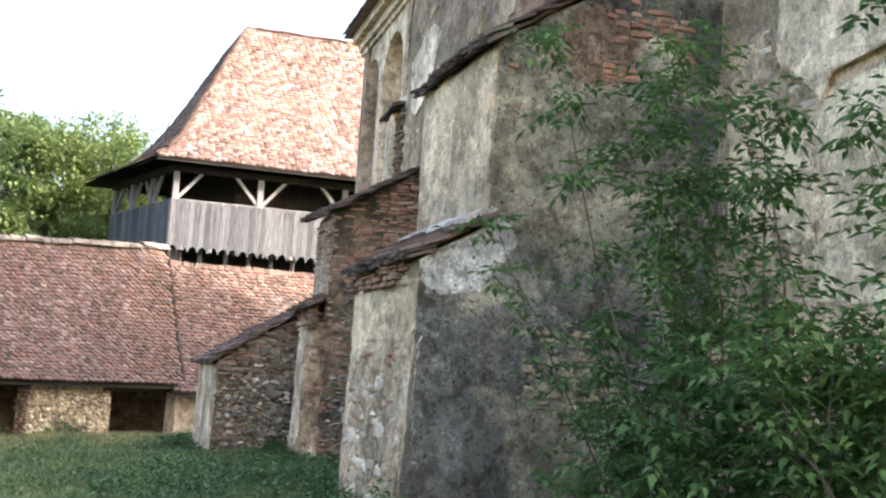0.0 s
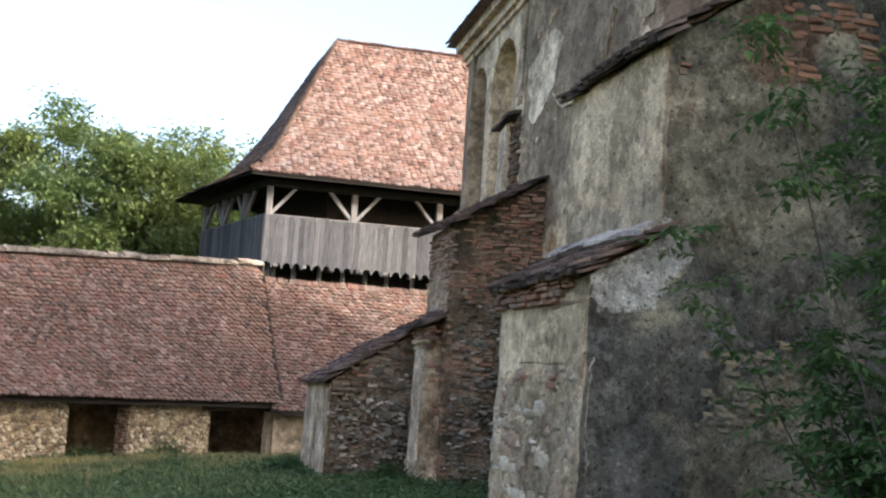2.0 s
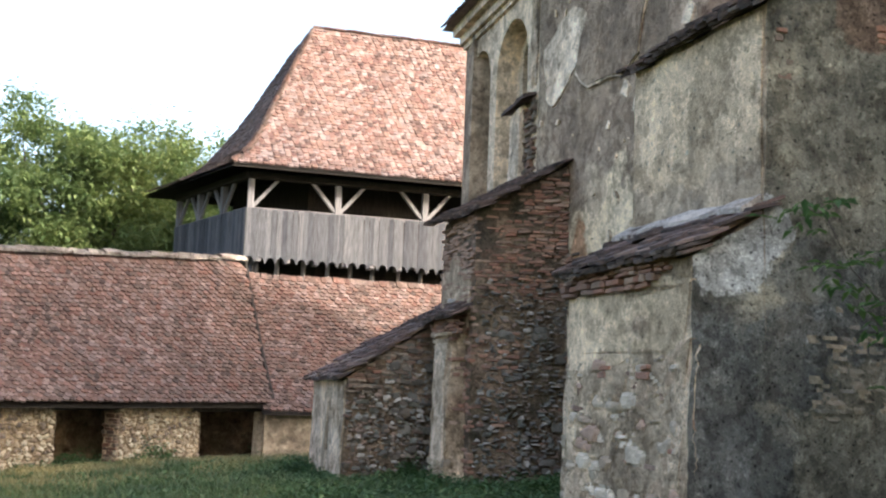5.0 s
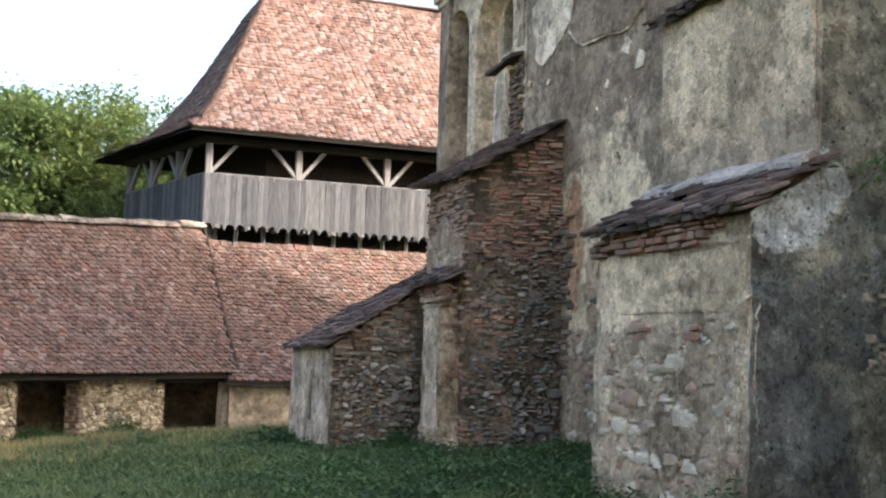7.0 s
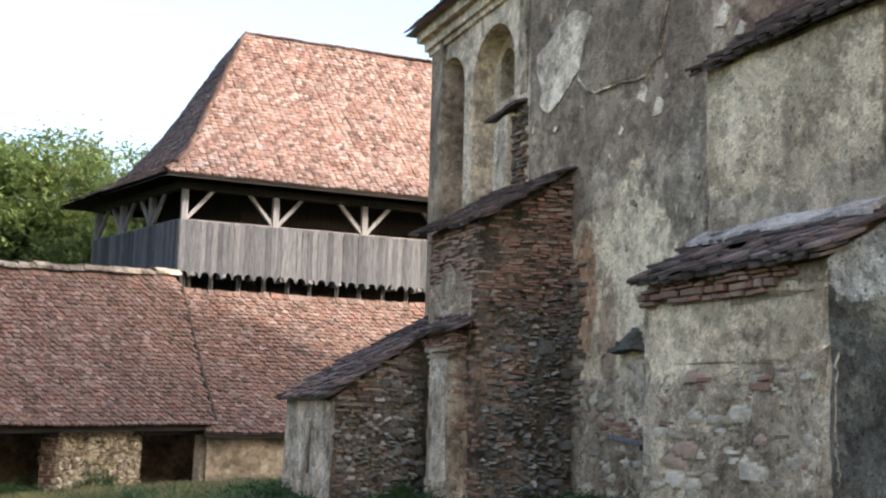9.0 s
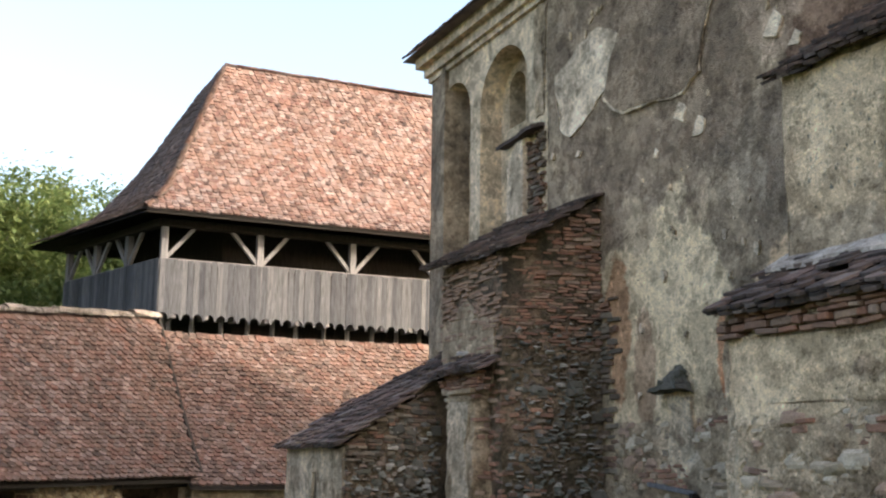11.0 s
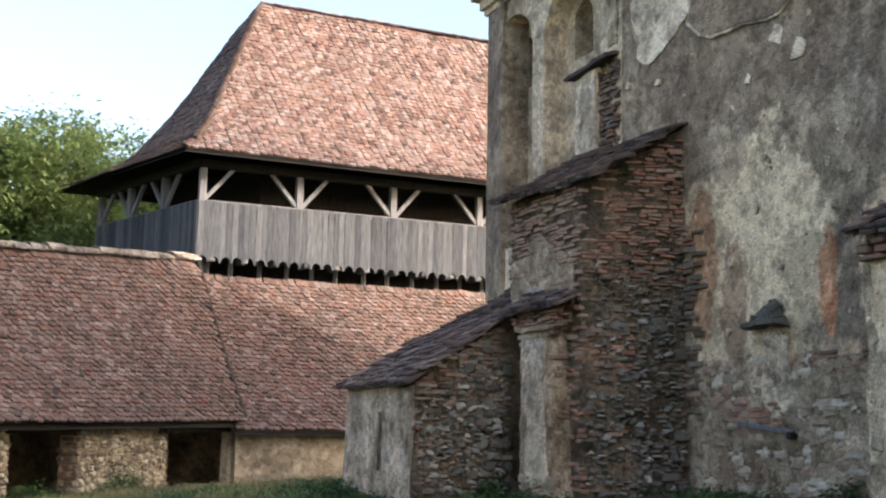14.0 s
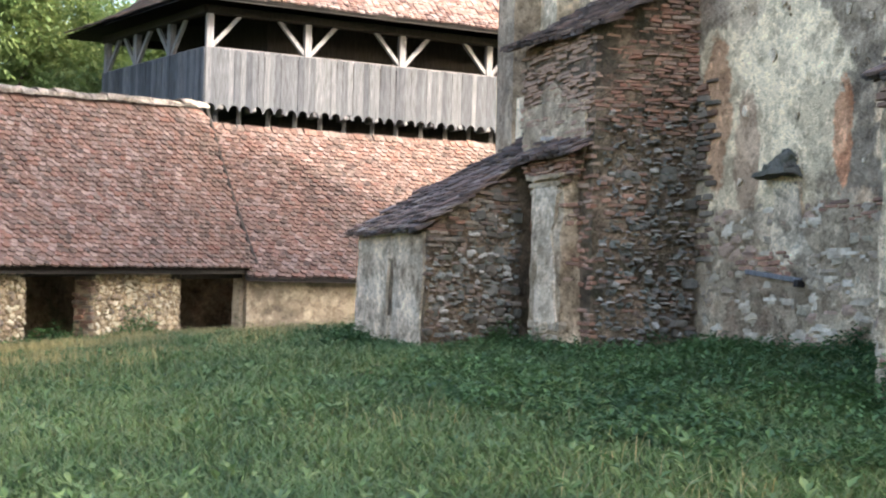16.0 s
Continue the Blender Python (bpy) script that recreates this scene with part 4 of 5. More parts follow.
items = courses(low_near, 1.5, 0.35, 2.6, U, NV, STONES_DARK, 42, 0.12, 0.18, (-0.02, 0.045), 0.75, lambda s, z: z < 2.9 - 0.64 * s)
lay("stone", items, lb)
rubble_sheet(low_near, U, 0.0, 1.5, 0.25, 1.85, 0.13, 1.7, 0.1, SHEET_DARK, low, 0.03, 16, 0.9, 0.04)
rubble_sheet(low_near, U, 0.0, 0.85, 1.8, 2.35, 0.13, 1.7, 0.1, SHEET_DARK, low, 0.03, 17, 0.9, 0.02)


def low_end(s, z):
    return W(s, 2.96 - 0.01 * z, z)


# slit is a shallow gap; dark mortar behind stands in for its shaded depth
coat("plaster_coat", low_end, NV, [(-4.55, 0.35), (-4.52, 1.95), (-3.37, 1.95), (-3.37, 1.6), (-3.36, 0.72), (-3.36, 0.3)], 0.03, LIME_WORN, low, 43, 0.035, "streaked whitewash")
coat("plaster_coat", low_end, NV, [(-3.18, 0.3), (-3.17, 0.75), (-3.18, 1.6), (-3.18, 1.95), (-2.16, 1.95), (-2.14, 0.35)], 0.03, LIME_WORN, low, 44, 0.04)
coat("plaster_coat", low_end, NV, [(-3.4, 0.3), (-3.4, 0.74), (-3.1, 0.74), (-3.1, 0.3)], 0.028, PEEL, low, 45, 0.02)
coat("plaster_coat", low_end, NV, [(-3.4, 1.58), (-3.4, 1.95), (-3.1, 1.95), (-3.1, 1.58)], 0.028, PEEL, low, 46, 0.02)
slab_roof(low, -4.6, -2.08, 0.0, 2.98, 2.03, 0.64, 74, 0.17, pinch=1.8)

# ---- barn along the yard ----
P0, PK = Vector((-9.57, 24.38, 0)), Vector((-7.42, 28.1, 0))
DL, DR = Vector((0.46, 0.888, 0)).normalized(), Vector((0.884, 0.468, 0)).normalized()
BL, BR = Vector((-DL.y, DL.x, 0)), Vector((-DR.y, DR.x, 0))
barn = thing("barn", P0 + BL * 2, "long low stone barn with sagging red tile roof and open doorways", "barn")


def wall_run(a0, a1, origin, d, back, z1, mat, thick=0.5, z0=-0.2):
    p, q = origin + d * a0, origin + d * a1
    return body("wall", [p + Z * z0, q + Z * z0, q + back * thick + Z * z0, p + back * thick + Z * z0], [p + Z * z1, q + Z * z1, q + back * thick + Z * z1, p + back * thick + Z * z1], (mat,), barn, 0.16, 0.02)


def barn_at(a0):
    return lambda s, z: P0 + DL * (a0 + s) + Z * z


for a0, a1, seed in ((-10.5, -1.3, 50), (0.25, 2.46, 51)):
    w = wall_run(a0, a1, P0, DL, BL, 1.3, MORTAR)
    lo = max(a0, -4.8)
    at = barn_at(lo)
    if seed == 51:
        lay("brick", courses(lambda s, z: P0 + DL * 0.25 + BL * s + Z * z, 0.5, 0.0, 1.14, -DL, BL, BRICKS_DARK, 52, 0.075, 0.26, (0.01, 0.05), 0.05), w)
    lay("stone", courses(at, a1 - lo, 0.0, 1.15, -BL, DL, STONES_BARN, seed, 0.11, 0.15, (-0.01, 0.05), 0.7), w)
    rubble_sheet(lambda s, z: P0 + DL * s - BL * 0.03 + Z * z, -BL, lo, a1 + 0.01, -0.1, 1.22, 0.13, 1.25, 0.06, SHEET_BARN, barn, 0.03, seed, 1.0, 0.0)
wall_run(4.3, 4.45, P0, DL, BL, 1.3, BARN_PLASTER, 0.2)
wall_run(0.0, 9.4, PK, DR, BR, 1.32, BARN_PLASTER, 0.25)
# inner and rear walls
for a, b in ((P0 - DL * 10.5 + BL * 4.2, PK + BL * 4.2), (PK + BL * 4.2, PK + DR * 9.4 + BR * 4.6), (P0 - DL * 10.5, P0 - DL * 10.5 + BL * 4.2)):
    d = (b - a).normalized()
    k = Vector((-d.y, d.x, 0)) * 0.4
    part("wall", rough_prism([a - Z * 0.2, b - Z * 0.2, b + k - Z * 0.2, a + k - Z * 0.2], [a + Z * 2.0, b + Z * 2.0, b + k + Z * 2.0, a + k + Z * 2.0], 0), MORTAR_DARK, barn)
for a0, a1 in ((-1.5, 0.5), (2.2, 4.36)):
    beam("lintel", P0 + DL * a0 + BL * 0.12 + Z * 1.2, P0 + DL * a1 + BL * 0.12 + Z * 1.24, 0.3, 0.14, WOOD_DARK, barn)
beam("wall_plate", P0 - DL * 10.5 + BL * 0.14 + Z * 1.28, PK + BL * 0.14 + Z * 1.36, 0.16, 0.12, WOOD_DARK, barn)
for k in range(9):
    p = PK + DR * (0.35 + 0.85 * k)
    beam("rafter_end", p - BR * 0.2 + Z * 1.22, p + BR * 0.3 + Z * 1.72, 0.09, 0.11, WOOD_DARK, barn)


def left_edge(t):
    h = 0.36 - t * 2.5
    zz = 1.14 + 3.58 * t - 0.25 * math.sin(math.pi * t) * 0.5
    a, b = P0 - DL * 10.5 - BL * h, P0 + DL * (4.3 + 1.05 * t) - BL * h
    return a + Z * (zz - 0.05 - 1.1 * t), b + Z * (zz + 0.15)


def right_edge(t):
    h = 0.36 - t * 3.02
    zz = 1.2 + 3.49 * t - 0.12 * math.sin(math.pi * t)
    a, b = PK + DR * (-0.1 - 0.75 * t) - BR * h, PK + DR * 9.3 - BR * h
    return a + Z * zz, b + Z * zz


def roof_sheet(name, edge, mat, parent, thick=0.06, steps=10):
    bm = bmesh.new()
    rows = []
    for i in range(steps + 1):
        a, b = edge(i / steps)
        rows.append([[bm.verts.new(a.lerp(b, j / 12) - Z * (0.02 + k * thick)) for j in range(13)] for k in range(2)])
    for i in range(steps):
        for k in range(2):
            for j in range(12):
                bm.faces.new((rows[i][k][j], rows[i][k][j + 1], rows[i + 1][k][j + 1], rows[i + 1][k][j]))
    return part(name, bm, mat, parent)


lbed = roof_sheet("roof_bed", left_edge, WOOD_DARK, barn, -0.1)
rbed = roof_sheet("roof_bed", right_edge, WOOD_DARK, barn)


def near_first(items, c):
    return sorted(items, key=lambda m: (m[0].translation - c).length)


corner = PK + Z * 2
lay("roof_tile", near_first(roof_rows(left_edge, 4.3, 0.118, 0.162, seed=80, meshes=TILES, lift=0.13, wild=1.5, lean=-12.0), corner), lbed, 300, "roof_tiles", TILE_RED_ALL)
lay("roof_tile", near_first(roof_rows(right_edge, 4.55, 0.118, 0.162, seed=81, meshes=TILES, wild=1.5, lean=-12.0), corner), rbed, 300, "roof_tiles", TILE_RED_ALL)
ra, rb = left_edge(1.0)
# added dark strip drawing the shadow line where the left roof steps down
for k in range(8):
    beam("verge_board", left_edge(k / 8)[1] + DL * 0.07 + Z * 0.15, left_edge((k + 1) / 8)[1] + DL * 0.07 + Z * 0.16, 0.07, 0.16, WOOD_DARK, barn)
for k in range(36):
    p = rb.lerp(ra, (k + 0.5) / 36)
    bm = bmesh.new()
    d = (rb - ra).normalized()
    n = 7
    for s in (-0.2, 0.24):
        for i in range(n + 1):
            ang = math.pi * i / n
            r = (0.2 if s < 0 else 0.175) * (1 + 0.3 * noise.noise((k * 1.7 + s, i * 0.9, 2)))
            bm.verts.new(p + d * s + BL * (r * math.cos(ang)) + Z * (r * 0.75 * math.sin(ang) + 0.19 + 0.06 * noise.noise((k * 0.6, 0, 0))))
    bm.verts.ensure_lookup_table()
    for i in range(n):
        bm.faces.new((bm.verts[i], bm.verts[i + 1], bm.verts[n + 2 + i], bm.verts[n + 1 + i]))
    bmesh.ops.solidify(bm, geom=bm.faces[:], thickness=0.02)
    part("ridge_tile", bm, CEMENT, lbed)
bm = bmesh.new()
a0, b0 = left_edge(1.0)
a1, b1_ = a0 + BL * 2.4 - Z * 3.0, b0 + BL * 2.4 - Z * 3.0
for k in (0, 0.06):
    bm.faces.new([bm.verts.new(p - Z * k) for p in (a0, b0, b1_, a1)])
part("rear_roof", bm, TILE_RED_ALL, barn)

# ---- gallery tower ----
T0, TL = Vector((-9.05, 30.25, 0)), Vector((-12.9, 34.2, 0))
T1, T2 = T0 + DR * 11.7, TL + DR * 12.1
tower = thing("gallery_tower", (T0 + T2) / 2, "defence tower with grey board gallery and tall hipped tile roof", "tower")
mid = (T0 + T1 + T2 + TL) / 4


def inset(k):
    return [p + (mid - p).normalized() * k for p in (T0, T1, T2, TL)]


q = inset(2.4)
# near-black colour stands in for the shade of the gallery overhang
part("base_wall", rough_prism([p - Z * 0.2 for p in q], [p + Z * 5.25 for p in q], 0.3, 0.03), WOOD_DARK, tower, "base wall coloured near-black for the shade under the gallery")
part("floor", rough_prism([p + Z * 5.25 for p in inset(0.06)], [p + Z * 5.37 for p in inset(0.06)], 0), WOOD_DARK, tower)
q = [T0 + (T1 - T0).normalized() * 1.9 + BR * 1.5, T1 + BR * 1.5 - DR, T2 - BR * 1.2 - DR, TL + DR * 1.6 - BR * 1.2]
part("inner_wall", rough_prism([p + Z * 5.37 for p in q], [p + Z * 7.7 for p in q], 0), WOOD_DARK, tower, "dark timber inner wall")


def board(name, w, seed, side):
    """A board whose foot is one half of an arched cut-out."""
    r = random.Random(seed)
    h, t = w / 2 * 0.975, 0.024
    pts = [(-h, 1.42), (-h, -0.04)] + [(-h * 0.7 + 1.7 * h * (1 - math.cos(math.pi / 2 * i / 6)), -0.03 + 0.14 * math.sin(math.pi / 2 * i / 6)) for i in range(7)] + [(h, 1.42)]
    pts = [(x * side, y) for x, y in pts]
    n = len(pts)
    tw = r.uniform(-0.008, 0.008)
    v = [(x, -t / 2 + tw * x / h, y) for x, y in pts] + [(x, t / 2 + tw * x / h, y) for x, y in pts]
    f = [list(range(n)), list(range(n, 2 * n))[::-1]] + [[(i + 1) % n, i, n + i, n + (i + 1) % n] for i in range(n)]
    return mesh_of(name, v, f if side > 0 else [q[::-1] for q in f], PLANK)


BOARDS = [board("board", 0.14, 90 + i, 1 - 2 * (i % 2)) for i in range(6)]
rnd = random.Random(5)
for a, b in ((T0, T1), (TL, T0), (T1, T2), (T2, TL)):
    d = (b - a).normalized()
    out = Vector((d.y, -d.x, 0))
    k = int((b - a).length / 0.14)
    for i in range(k):
        p = a + d * ((b - a).length * (i + 0.5) / k) + Z * (5.1 + rnd.uniform(-0.012, 0.012)) + out * rnd.uniform(0, 0.014)
        ob = new("board", BOARDS[2 * rnd.randrange(3) + i % 2])
        ob.matrix_basis = Matrix.Translation(p) @ Matrix((d, -out, Z)).transposed().to_4x4() @ Matrix.Rotation(radians(rnd.uniform(-0.7, 0.7)), 4, "Y")
        under(ob, tower)
    for i in range(int((b - a).length / 0.68)):
        p = a + d * (0.3 + 0.68 * i + rnd.uniform(-0.05, 0.05)) - out * 0.55
        beam("strut", p + Z * 4.5, p + Z * 5.28, 0.13, 0.1, POST, tower)
    beam("top_rail", a + Z * 6.5 - out * 0.06, b + Z * 6.5 - out * 0.06, 0.1, 0.1, POST, tower)
    beam("wall_plate", a + Z * 7.42 - out * 0.05, b + Z * 7.42 - out * 0.05, 0.2, 0.2, WOOD_DARK, tower)
    stops = [0.0, 2.49, 4.97, 7.41, 9.85] if a is T0 else [(b - a).length * f for f in (0.0, 0.333, 0.667)]
    for s in stops:
        p = a + d * (s + (0.1 if s == 0 else 0)) - out * 0.08
        beam("post", p + Z * 5.4, p + Z * 7.4, 0.17, 0.17, POST, tower, d)
        for sg in (-1, 1):
            if s == 0 and sg < 0:
                continue
            beam("brace", p + Z * 6.56 + d * sg * 0.05, p + Z * 7.34 + d * sg * 0.72, 0.09, 0.1, POST, tower, out)
        if s == 0:
            continue
for k in range(12):
    p = T0 + DR * (0.4 + 0.78 * k)
    beam("joist", p + BR * 0.6 + Z * 5.18, p + BR * 0.02 + Z * 5.18, 0.14, 0.16, POST, tower)

E0, EL = Vector((-9.17, 29.35, 0)), Vector((-14.1, 34.4, 0))
E1, E2 = E0 + DR * 10.6, EL + DR * 11.4
R0 = Vector((-8.4, 33.1, 0))
R1 = R0 + DR * 8.1
BELL = ((0.0, 7.58), (0.12, 7.87), (0.25, 8.28), (0.36, 8.85), (1.0, 12.35))


def bell(t):
    """Bell-cast profile: how far in, and how high, at t of the slope."""
    f = t * (len(BELL) - 1)
    L = [0.0]
    for (a, b), (c, d) in zip(BELL, BELL[1:]):
        L.append(L[-1] + math.hypot((c - a) * 2.9, d - b))
    x = t * L[-1]
    for i in range(len(BELL) - 1):
        if x <= L[i + 1] + 1e-6:
            f = (x - L[i]) / (L[i + 1] - L[i])
            (a, b), (c, d) = BELL[i], BELL[i + 1]
            return a + (c - a) * f, b + (d - b) * f
    return BELL[-1]


def hip(ea, eb, ra_, rb_):
    def edge(t):
        g, z = bell(t)
        # the rear corner sweeps in further than the front ones
        ga, gb = [g + (0.2 * math.sin(math.pi * min(1.0, g)) ** 0.9 * (1 - g) if e is EL else 0) for e in (ea, eb)]
        return ea.lerp(ra_, ga) + Z * z, eb.lerp(rb_, gb) + Z * z
    return edge


c0 = E0 + DR * 3 + Z * 8
for n, (ea, eb, r0, r1) in enumerate(((E0, E1, R0, R1), (EL, E0, R0, R0), (E1, E2, R1, R1), (E2, EL, R1, R0))):
    ed = hip(ea, eb, r0, r1)
    bed = roof_sheet("roof_bed", ed, WOOD_DARK, tower, 0.07, 24)
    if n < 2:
        # left hip takes the darker tile: its shaded side is put into the colour
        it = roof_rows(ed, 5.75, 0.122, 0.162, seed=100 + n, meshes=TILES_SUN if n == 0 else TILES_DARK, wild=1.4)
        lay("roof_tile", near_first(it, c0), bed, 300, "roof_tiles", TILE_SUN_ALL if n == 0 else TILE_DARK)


def caps(a, b, parent, mat, step=0.33, r0=0.11):
    """Half-round tiles along a ridge or hip."""
    d = (b - a).normalized()
    s = d.cross(Z).normalized()
    u = s.cross(d)
    for k in range(int((b - a).length / step)):
        p = a + d * (k * step)
        bm = bmesh.new()
        for e, r in ((0.0, r0), (step * 1.12, r0 * 0.85)):
            for i in range(7):
                g = math.pi * i / 6
                bm.verts.new(p + d * e + s * (r * math.cos(g)) + u * (r * 0.8 * math.sin(g) + 0.03 + rnd.uniform(0, 0.012)))
        bm.verts.ensure_lookup_table()
        for i in range(6):
            bm.faces.new((bm.verts[i], bm.verts[i + 1], bm.verts[8 + i], bm.verts[7 + i]))
        bmesh.ops.solidify(bm, geom=bm.faces[:], thickness=0.018)
        part("ridge_tile", bm, mat, parent)


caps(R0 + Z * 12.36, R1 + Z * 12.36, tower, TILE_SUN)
for i in range(len(BELL) - 1):
    (g0, z0), (g1, z1) = BELL[i], BELL[i + 1]
    caps(E0.lerp(R0, g0) + Z * z0, E0.lerp(R0, g1) + Z * (z1 + 0.01), tower, TILE_RED, 0.3, 0.09)

# ---- ground and growth ----
def axis(lo, hi, fine_lo, fine_hi, step):
    far = [lo, lo * 0.5, lo * 0.25, lo * 0.13]
    out = [v for v in far if v < fine_lo]
    out += list(np.arange(fine_lo, fine_hi + step, step))
    return out + [v for v in (hi * 0.13, hi * 0.25, hi * 0.5, hi) if v > fine_hi + step]


gx, gy = axis(-900, 900, -24, 18, 0.5), axis(-900, 900, -8, 44, 0.5)
gv = [(x, y, ground_z(x, y)) for y in gy for x in gx]
w = len(gx)
gf = [(j * w + i, j * w + i + 1, (j + 1) * w + i + 1, (j + 1) * w + i) for j in range(len(gy) - 1) for i in range(w - 1)]
ground = new("ground", mesh_of("ground", gv, gf, TURF))
for p in ground.data.polygons:
    p.use_smooth = True
tagged(ground, "rough grassy churchyard sloping up to the church", "ground", kind="structure")


def tufts(name, spots, mat, label, category, shape):
    """Many small leaves or blades in one mesh."""
    vs, fs, k = [], [], 0
    for s in spots:
        v, f = shape(*s)
        vs += v
        fs += [tuple(i + k for i in q) for q in f]
        k += len(v)
    ob = new(name, mesh_of(name, vs, fs, mat))
    return tagged(ob, label, category, kind="stuff")


rg = random.Random(11)


def blade(x, y, z, h, wd, ang, lean):
    c, s = math.cos(ang), math.sin(ang)
    dx, dy = -s * lean, c * lean
    return ([(x - c * wd, y - s * wd, z - 0.02), (x + c * wd, y + s * wd, z - 0.02), (x + c * wd * 0.7 + dx * 0.35, y + s * wd * 0.7 + dy * 0.35, z + h * 0.6), (x - c * wd * 0.7 + dx * 0.35, y - s * wd * 0.7 + dy * 0.35, z + h * 0.6), (x + dx, y + dy, z + h)],
            [(0, 1, 2, 3), (3, 2, 4)])


def free(x, y):
    """Clear of the church, the buttresses, the barn and the tower."""
    n = -(x - 0.587) * 0.866 - (y - 19.51) * 0.5
    u = (x - 0.587) * 0.5 - (y - 19.51) * 0.866
    if n < 0.03 or (5.1 < u < 8.15 and n < 2.6) or (-2.6 < u < 0.15 and n < 1.75) or (-4.7 < u <= -2.0 and n < 3.05):
        return n < 0.03 and u < -6.2
    b = (x - P0.x) * BL.x + (y - P0.y) * BL.y
    b2 = (x - PK.x) * BR.x + (y - PK.y) * BR.y
    return b < -0.05 and b2 < -0.05


spots = []
while len(spots) < 170000:
    r = 5.5 + 22 * rg.random() ** 1.25
    a = radians(rg.uniform(-36, 46))
    x, y = -1.4 + r * math.sin(a) * 0.95 - 0.5, 2.5 + r * math.cos(a)
    if not free(x, y):
        continue
    den = 0.5 + 0.5 * noise.noise((x * 0.5, y * 0.5, 7))
    if rg.random() > 0.35 + den:
        continue
    h = (0.035 + 0.09 * rg.random() ** 1.6) * (0.6 + 0.9 * den)
    spots.append((x, y, ground_z(x, y), h, rg.uniform(0.003, 0.006) * (1 + r / 14), rg.uniform(0, 6.28), h * rg.uniform(0.6, 2.2)))
tufts("grass", spots, BLADE, "long uneven meadow grass with dry stalks", "grass", blade)


def leaf(x, y, z, size, ang, tilt, wide=0.5):
    c, s, ct, st = math.cos(ang), math.sin(ang), math.cos(tilt), math.sin(tilt)

    def at(l, b, up):
        return (x + c * l * ct - s * b, y + s * l * ct + c * b, z + l * st + up)
    h = size * wide / 2
    return [at(0, 0, 0), at(size * 0.45, h, size * 0.1), at(size, 0, -size * 0.1), at(size * 0.45, -h, size * 0.1)], [(0, 2, 1), (0, 3, 2)]


spots = []
for _ in range(5200):
    r = 6 + 18 * rg.random()
    a = radians(rg.uniform(-34, 44))
    x, y = -1.9 + r * math.sin(a), 2.5 + r * math.cos(a)
    if free(x, y) and noise.noise((x * 0.7, y * 0.7, 21)) > rg.uniform(-0.5, 0.3):
        g, s = ground_z(x, y), rg.uniform(0.035, 0.11)
        for k in range(rg.randint(4, 9)):
            spots.append((x, y, g + rg.uniform(0.02, 0.1), s * rg.uniform(0.7, 1.4), rg.uniform(0, 6.28), rg.uniform(0.1, 0.9), 0.45))
tufts("broad_weeds", spots, WEED_PALE, "broad-leaved weeds scattered through the grass", "weeds", leaf)
# nettles at the foot of the walls
spots = []
for _ in range(3000):
    u = rg.uniform(-5.2, 12)
    foot = 3.05 if u < -2.0 else 1.75 if u < 0.2 else 0.05 if u < 5.1 else 2.6 if u < 8.2 else 0.05
    n = foot + abs(rg.gauss(0, 0.65)) + 0.03
    p = W(u, n, 0)
    if not free(p.x, p.y):
        continue
    g, tall = ground_z(p.x, p.y), rg.uniform(0.08, 0.42) * (1.15 - min(0.8, (n - foot))) * (0.6 if u < -2.0 else 0.8) * (0.45 + 1.9 * max(0.0, noise.noise((p.x * 1.3, p.y * 1.3, 17))))
    for k in range(int(8 + tall * 26)):
        f = rg.random()
        spots.append((p.x + rg.gauss(0, 0.05), p.y + rg.gauss(0, 0.05), g + tall * f, rg.uniform(0.05, 0.1), rg.uniform(0, 6.28), rg.uniform(-0.5, 0.7), 0.5))
for _ in range(1500):
    p = W(rg.uniform(0.3, 7.5), rg.uniform(0.2, 5.2), 0)
    if not free(p.x, p.y) or noise.noise((p.x * 0.8, p.y * 0.8, 31)) < rg.uniform(-0.5, 0.35):
        continue
    g, tall = ground_z(p.x, p.y), rg.uniform(0.08, 0.26)
    for k in range(int(10 + tall * 30)):
        spots.append((p.x + rg.gauss(0, 0.06), p.y + rg.gauss(0, 0.06), g + tall * rg.random(), rg.uniform(0.05, 0.11), rg.uniform(0, 6.28), rg.uniform(-0.5, 0.7), 0.55))
tufts("nettles", spots, WEED, "dark green nettles growing along the church walls", "weeds", leaf)
# dry stalks before the barn and in patches of the meadow
spots = []
while len(spots) < 700:
    r = 7 + 15 * rg.random()
    a = radians(rg.uniform(-30, 40))
    x, y = -1.9 + r * math.sin(a), 2.5 + r * math.cos(a)
    if free(x, y) and noise.noise((x * 0.55, y * 0.55, 11)) > 0.22:
        h = rg.uniform(0.06, 0.2)
        spots.append((x, y, ground_z(x, y), h, rg.uniform(0.003, 0.005), rg.uniform(0, 6.28), h * rg.uniform(0.4, 1.6)))
while len(spots) < 15000:
    a, o = rg.uniform(-6, 4.4), 0.3 + abs(rg.gauss(0, 2.2))
    p = P0 + DL * a - BL * o
    if free(p.x, p.y) and noise.noise((p.x * 0.8, p.y * 0.8, 5)) > -0.1:
        h = rg.uniform(0.07, 0.22)
        spots.append((p.x, p.y, ground_z(p.x, p.y), h, rg.uniform(0.003, 0.006), rg.uniform(0, 6.28), h * rg.uniform(0.2, 0.9)))
tufts("dry_grass", spots, DRY, "tall dry straw-coloured grass before the barn", "grass", blade)
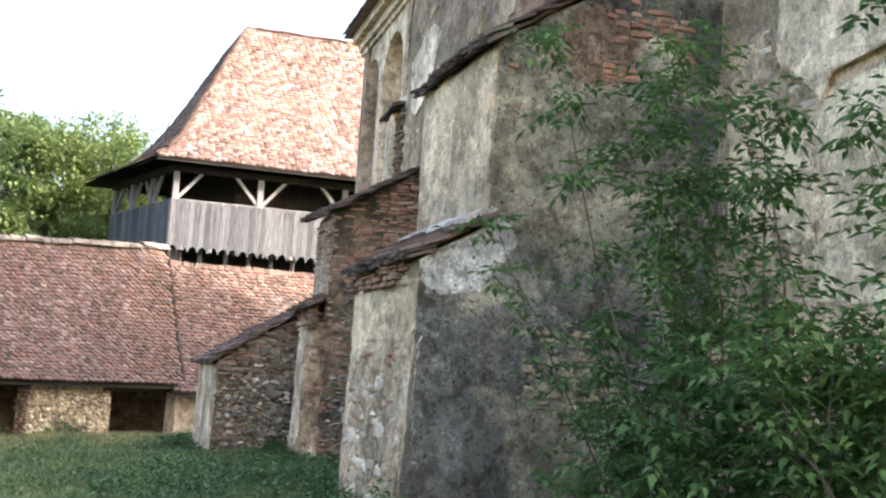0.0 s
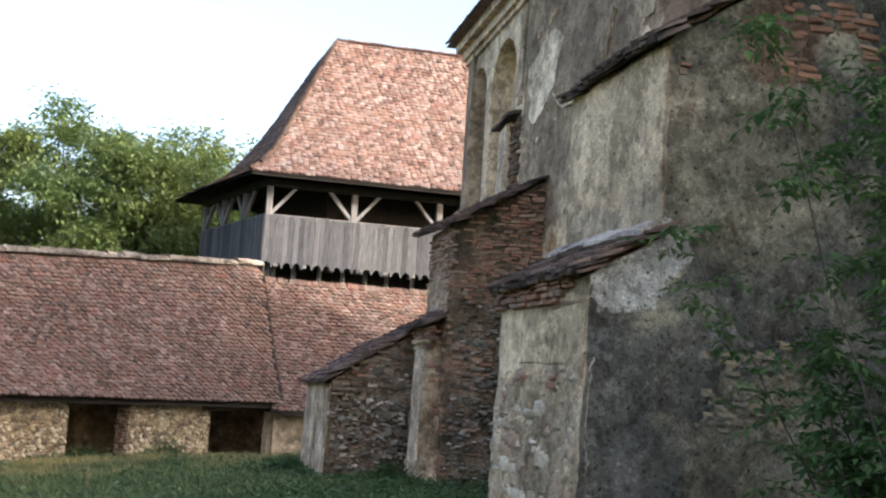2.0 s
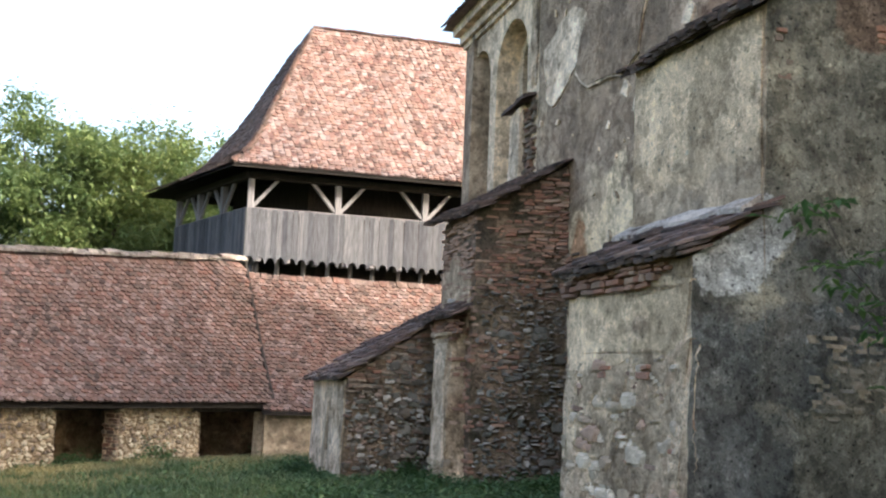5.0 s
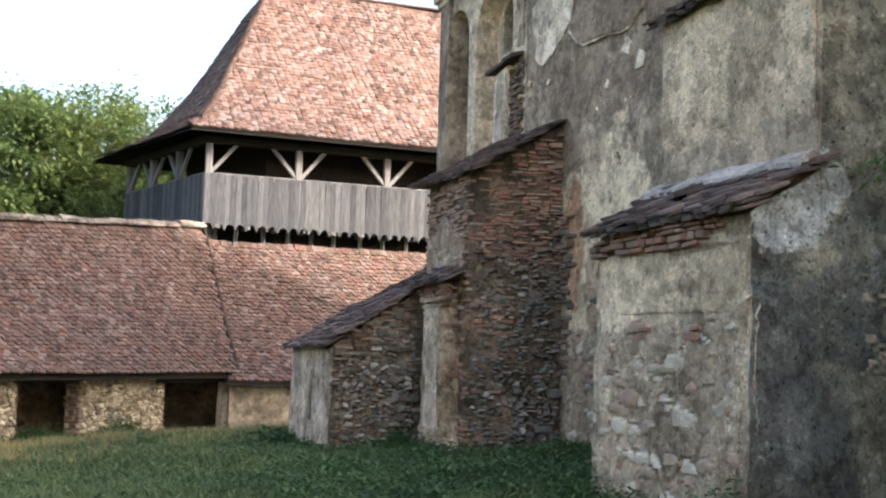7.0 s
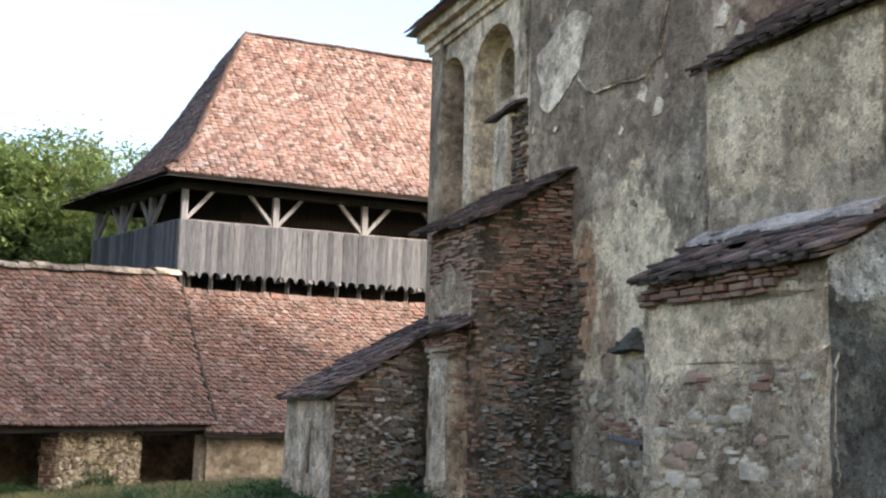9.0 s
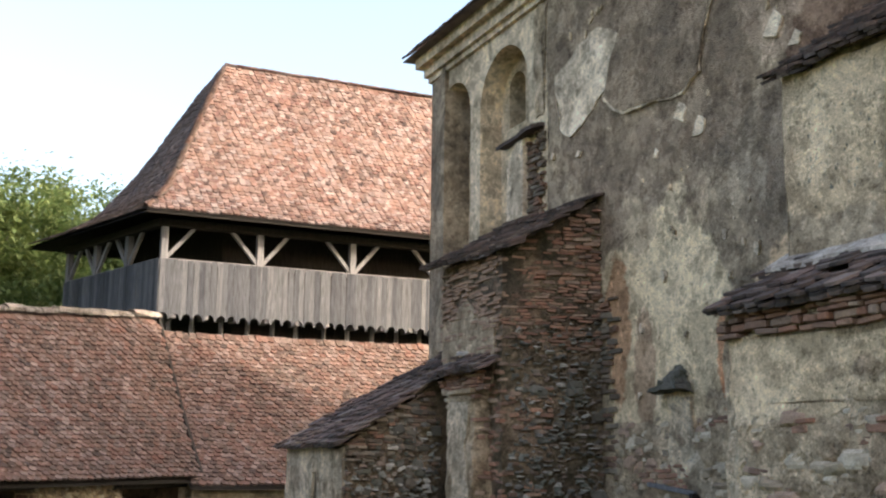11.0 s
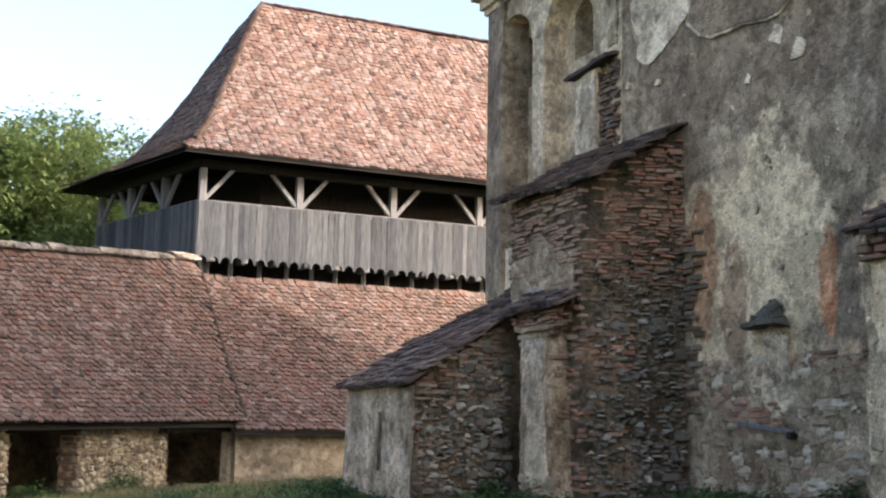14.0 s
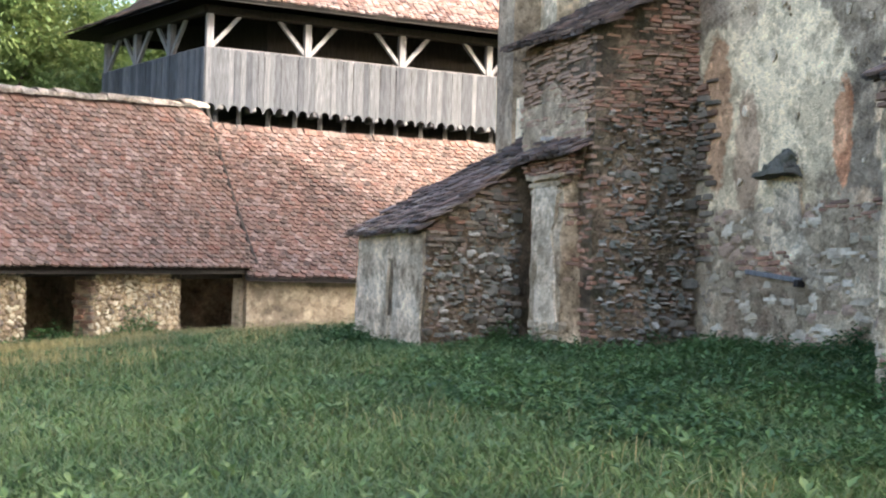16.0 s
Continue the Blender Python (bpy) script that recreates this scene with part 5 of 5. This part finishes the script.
# weeds before the barn
spots = []
for _ in range(900):
    a = rg.uniform(-5, 4.3)
    p = P0 + DL * a - BL * (0.1 + abs(rg.gauss(0, 0.35))) if rg.random() < 0.6 else PK + DR * rg.uniform(0, 4) - BR * (0.1 + abs(rg.gauss(0, 0.3)))
    g, tall = ground_z(p.x, p.y), rg.uniform(0.08, 0.36) * (0.4 + max(0, noise.noise((p.x * 1.1, p.y * 1.1, 0))) * 2.4)
    for k in range(int(6 + tall * 30)):
        spots.append((p.x + rg.gauss(0, 0.07), p.y + rg.gauss(0, 0.07), g + tall * rg.random(), rg.uniform(0.05, 0.11), rg.uniform(0, 6.28), rg.uniform(-0.5, 0.8), 0.45))
tufts("weeds", spots, WEED, "tall weeds in front of the barn wall", "weeds", leaf)


def limb(bm, path, r0, r1, sides=7):
    """A tapered branch along a path."""
    rings = []
    for i, p in enumerate(path):
        d = (path[min(i + 1, len(path) - 1)] - path[max(i - 1, 0)]).normalized()
        s = d.cross(Vector((0.3, 0.9, 0.2))).normalized()
        t = d.cross(s)
        r = r0 + (r1 - r0) * i / (len(path) - 1)
        rings.append([bm.verts.new(p + (s * math.cos(6.283 * k / sides) + t * math.sin(6.283 * k / sides)) * r) for k in range(sides)])
    for a, b in zip(rings, rings[1:]):
        for k in range(sides):
            bm.faces.new((a[k], a[(k + 1) % sides], b[(k + 1) % sides], b[k]))


def crooked(a, b, seed, bend=0.12, n=7):
    r = random.Random(seed)
    off = Vector((r.uniform(-1, 1), r.uniform(-1, 1), r.uniform(-0.2, 1))) * bend * (b - a).length
    return [a.lerp(b, i / n) + off * math.sin(math.pi * i / n) + noise.noise_vector((a + b) * 0.3 + Vector((i * 0.6, seed, 0))) * 0.05 * (b - a).length * (i / n) for i in range(n + 1)]


def tree(x, y, height, radius, leaves, seed, label):
    r = random.Random(seed)
    g = ground_z(x, y)
    base = Vector((x, y, g - 0.1))
    t = thing("walnut_tree", base, label, "tree", "walnut trees behind the barn")
    bm = bmesh.new()
    fork = base + Vector((r.uniform(-0.3, 0.3), r.uniform(-0.3, 0.3), height * 0.3))
    limb(bm, crooked(base, fork, seed, 0.05), 0.32, 0.2, 10)
    part("trunk", bm, BARK, t)
    tips = []
    for k in range(16):
        a = 6.283 * k / 16 + r.uniform(-0.3, 0.3)
        el = r.uniform(0.05, 1.35)
        rr = radius * r.uniform(0.7, 1.0)
        end = fork + Vector((math.cos(a) * math.cos(el) * rr, math.sin(a) * math.cos(el) * rr, math.sin(el) * (height * 0.66) * r.uniform(0.8, 1.05)))
        bm = bmesh.new()
        path = crooked(fork, end, seed + k, 0.1)
        limb(bm, path, 0.11, 0.02)
        part("limb", bm, BARK, t)
        for j in range(15):
            f = r.uniform(0.35, 1.0)
            p = path[int(f * 7)]
            tips.append(p + Vector((r.gauss(0, 1), r.gauss(0, 1), r.gauss(0, 0.8))) * radius * 0.13)
    mid = fork + Z * height * 0.3
    for _ in range(330):
        v = Vector((r.gauss(0, 1), r.gauss(0, 1), r.gauss(0, 1))).normalized() * r.uniform(0.5, 1.0) ** 0.6
        tips.append(mid + Vector((v.x * radius, v.y * radius, v.z * height * 0.38)) + noise.noise_vector(v * 2.2 + Vector((seed, 0, 0))) * radius * 0.22)
    vs, fs, k = [], [], 0
    for _ in range(leaves):
        c = tips[r.randrange(len(tips))]
        p = c + Vector((r.gauss(0, 1), r.gauss(0, 1), r.gauss(0, 0.7))) * radius * 0.06
        v, f = leaf(p.x, p.y, p.z, r.uniform(0.15, 0.28), r.uniform(0, 6.28), r.uniform(-1.0, 0.5), 0.55)
        vs += v
        fs += [tuple(i + k for i in q) for q in f]
        k += 4
    under(new("crown", mesh_of("crown", vs, fs, LEAF_TREE)), t)
    return t


tree(-18.6, 38.6, 11.6, 6.6, 140000, 1, "large spreading walnut tree in full green leaf")
tree(-27.0, 34.0, 12.0, 6.6, 100000, 4, "broad walnut tree with dense green crown")
tree(-15.3, 45.0, 11.8, 5.9, 105000, 7, "green walnut tree standing behind the tower")

# bush against the church wall
bush = thing("elder_bush", W(10, 1.0, 0.4), "tall loose elder bush with dark green leaves against the church", "bush")
rb_ = random.Random(21)
vs, fs, k = [], [], 0
for i in range(74):
    u0, n0 = rb_.uniform(10.3, 13.6), rb_.uniform(0.3, 1.6)
    a = W(u0, n0, 0)
    a.z = ground_z(a.x, a.y) - 0.05
    tall = rb_.uniform(0.6, 2.2) if i % 5 else rb_.uniform(2.6, 4.3)
    b = W(u0 - rb_.uniform(-0.6, 1.0) * (0.4 + tall * 0.32), max(0.15, n0 + rb_.uniform(-0.3, 0.9)), 0) + Z * (a.z + tall)
    if b.x < 3.2:
        continue
    path = crooked(a, b, 300 + i, 0.12)
    bm = bmesh.new()
    limb(bm, path, 0.011, 0.003, 5)
    part("stem", bm, BARK, bush)
    for j in range(int(24 + tall * 12)):
        f = 0.25 + 0.75 * rb_.random() ** 0.8
        p = path[min(7, int(f * 7.99))] + Vector((rb_.gauss(0, 1), rb_.gauss(0, 1), rb_.gauss(0, 1))) * 0.09
        ang, til = rb_.uniform(0, 6.28), rb_.uniform(-0.7, 0.3)
        d = Vector((math.cos(ang) * math.cos(til), math.sin(ang) * math.cos(til), math.sin(til)))
        for m in range(5):
            q = p + d * (0.04 + 0.042 * m)
            v, fc = leaf(q.x, q.y, q.z, rb_.uniform(0.08, 0.13), ang + (0 if m == 4 else (1.1 if m % 2 else -1.1)), til + rb_.uniform(-0.3, 0.2), 0.5)
            vs += v
            fs += [tuple(x + k for x in g) for g in fc]
            k += 4
under(new("foliage", mesh_of("foliage", vs, fs, LEAF_BUSH)), bush)
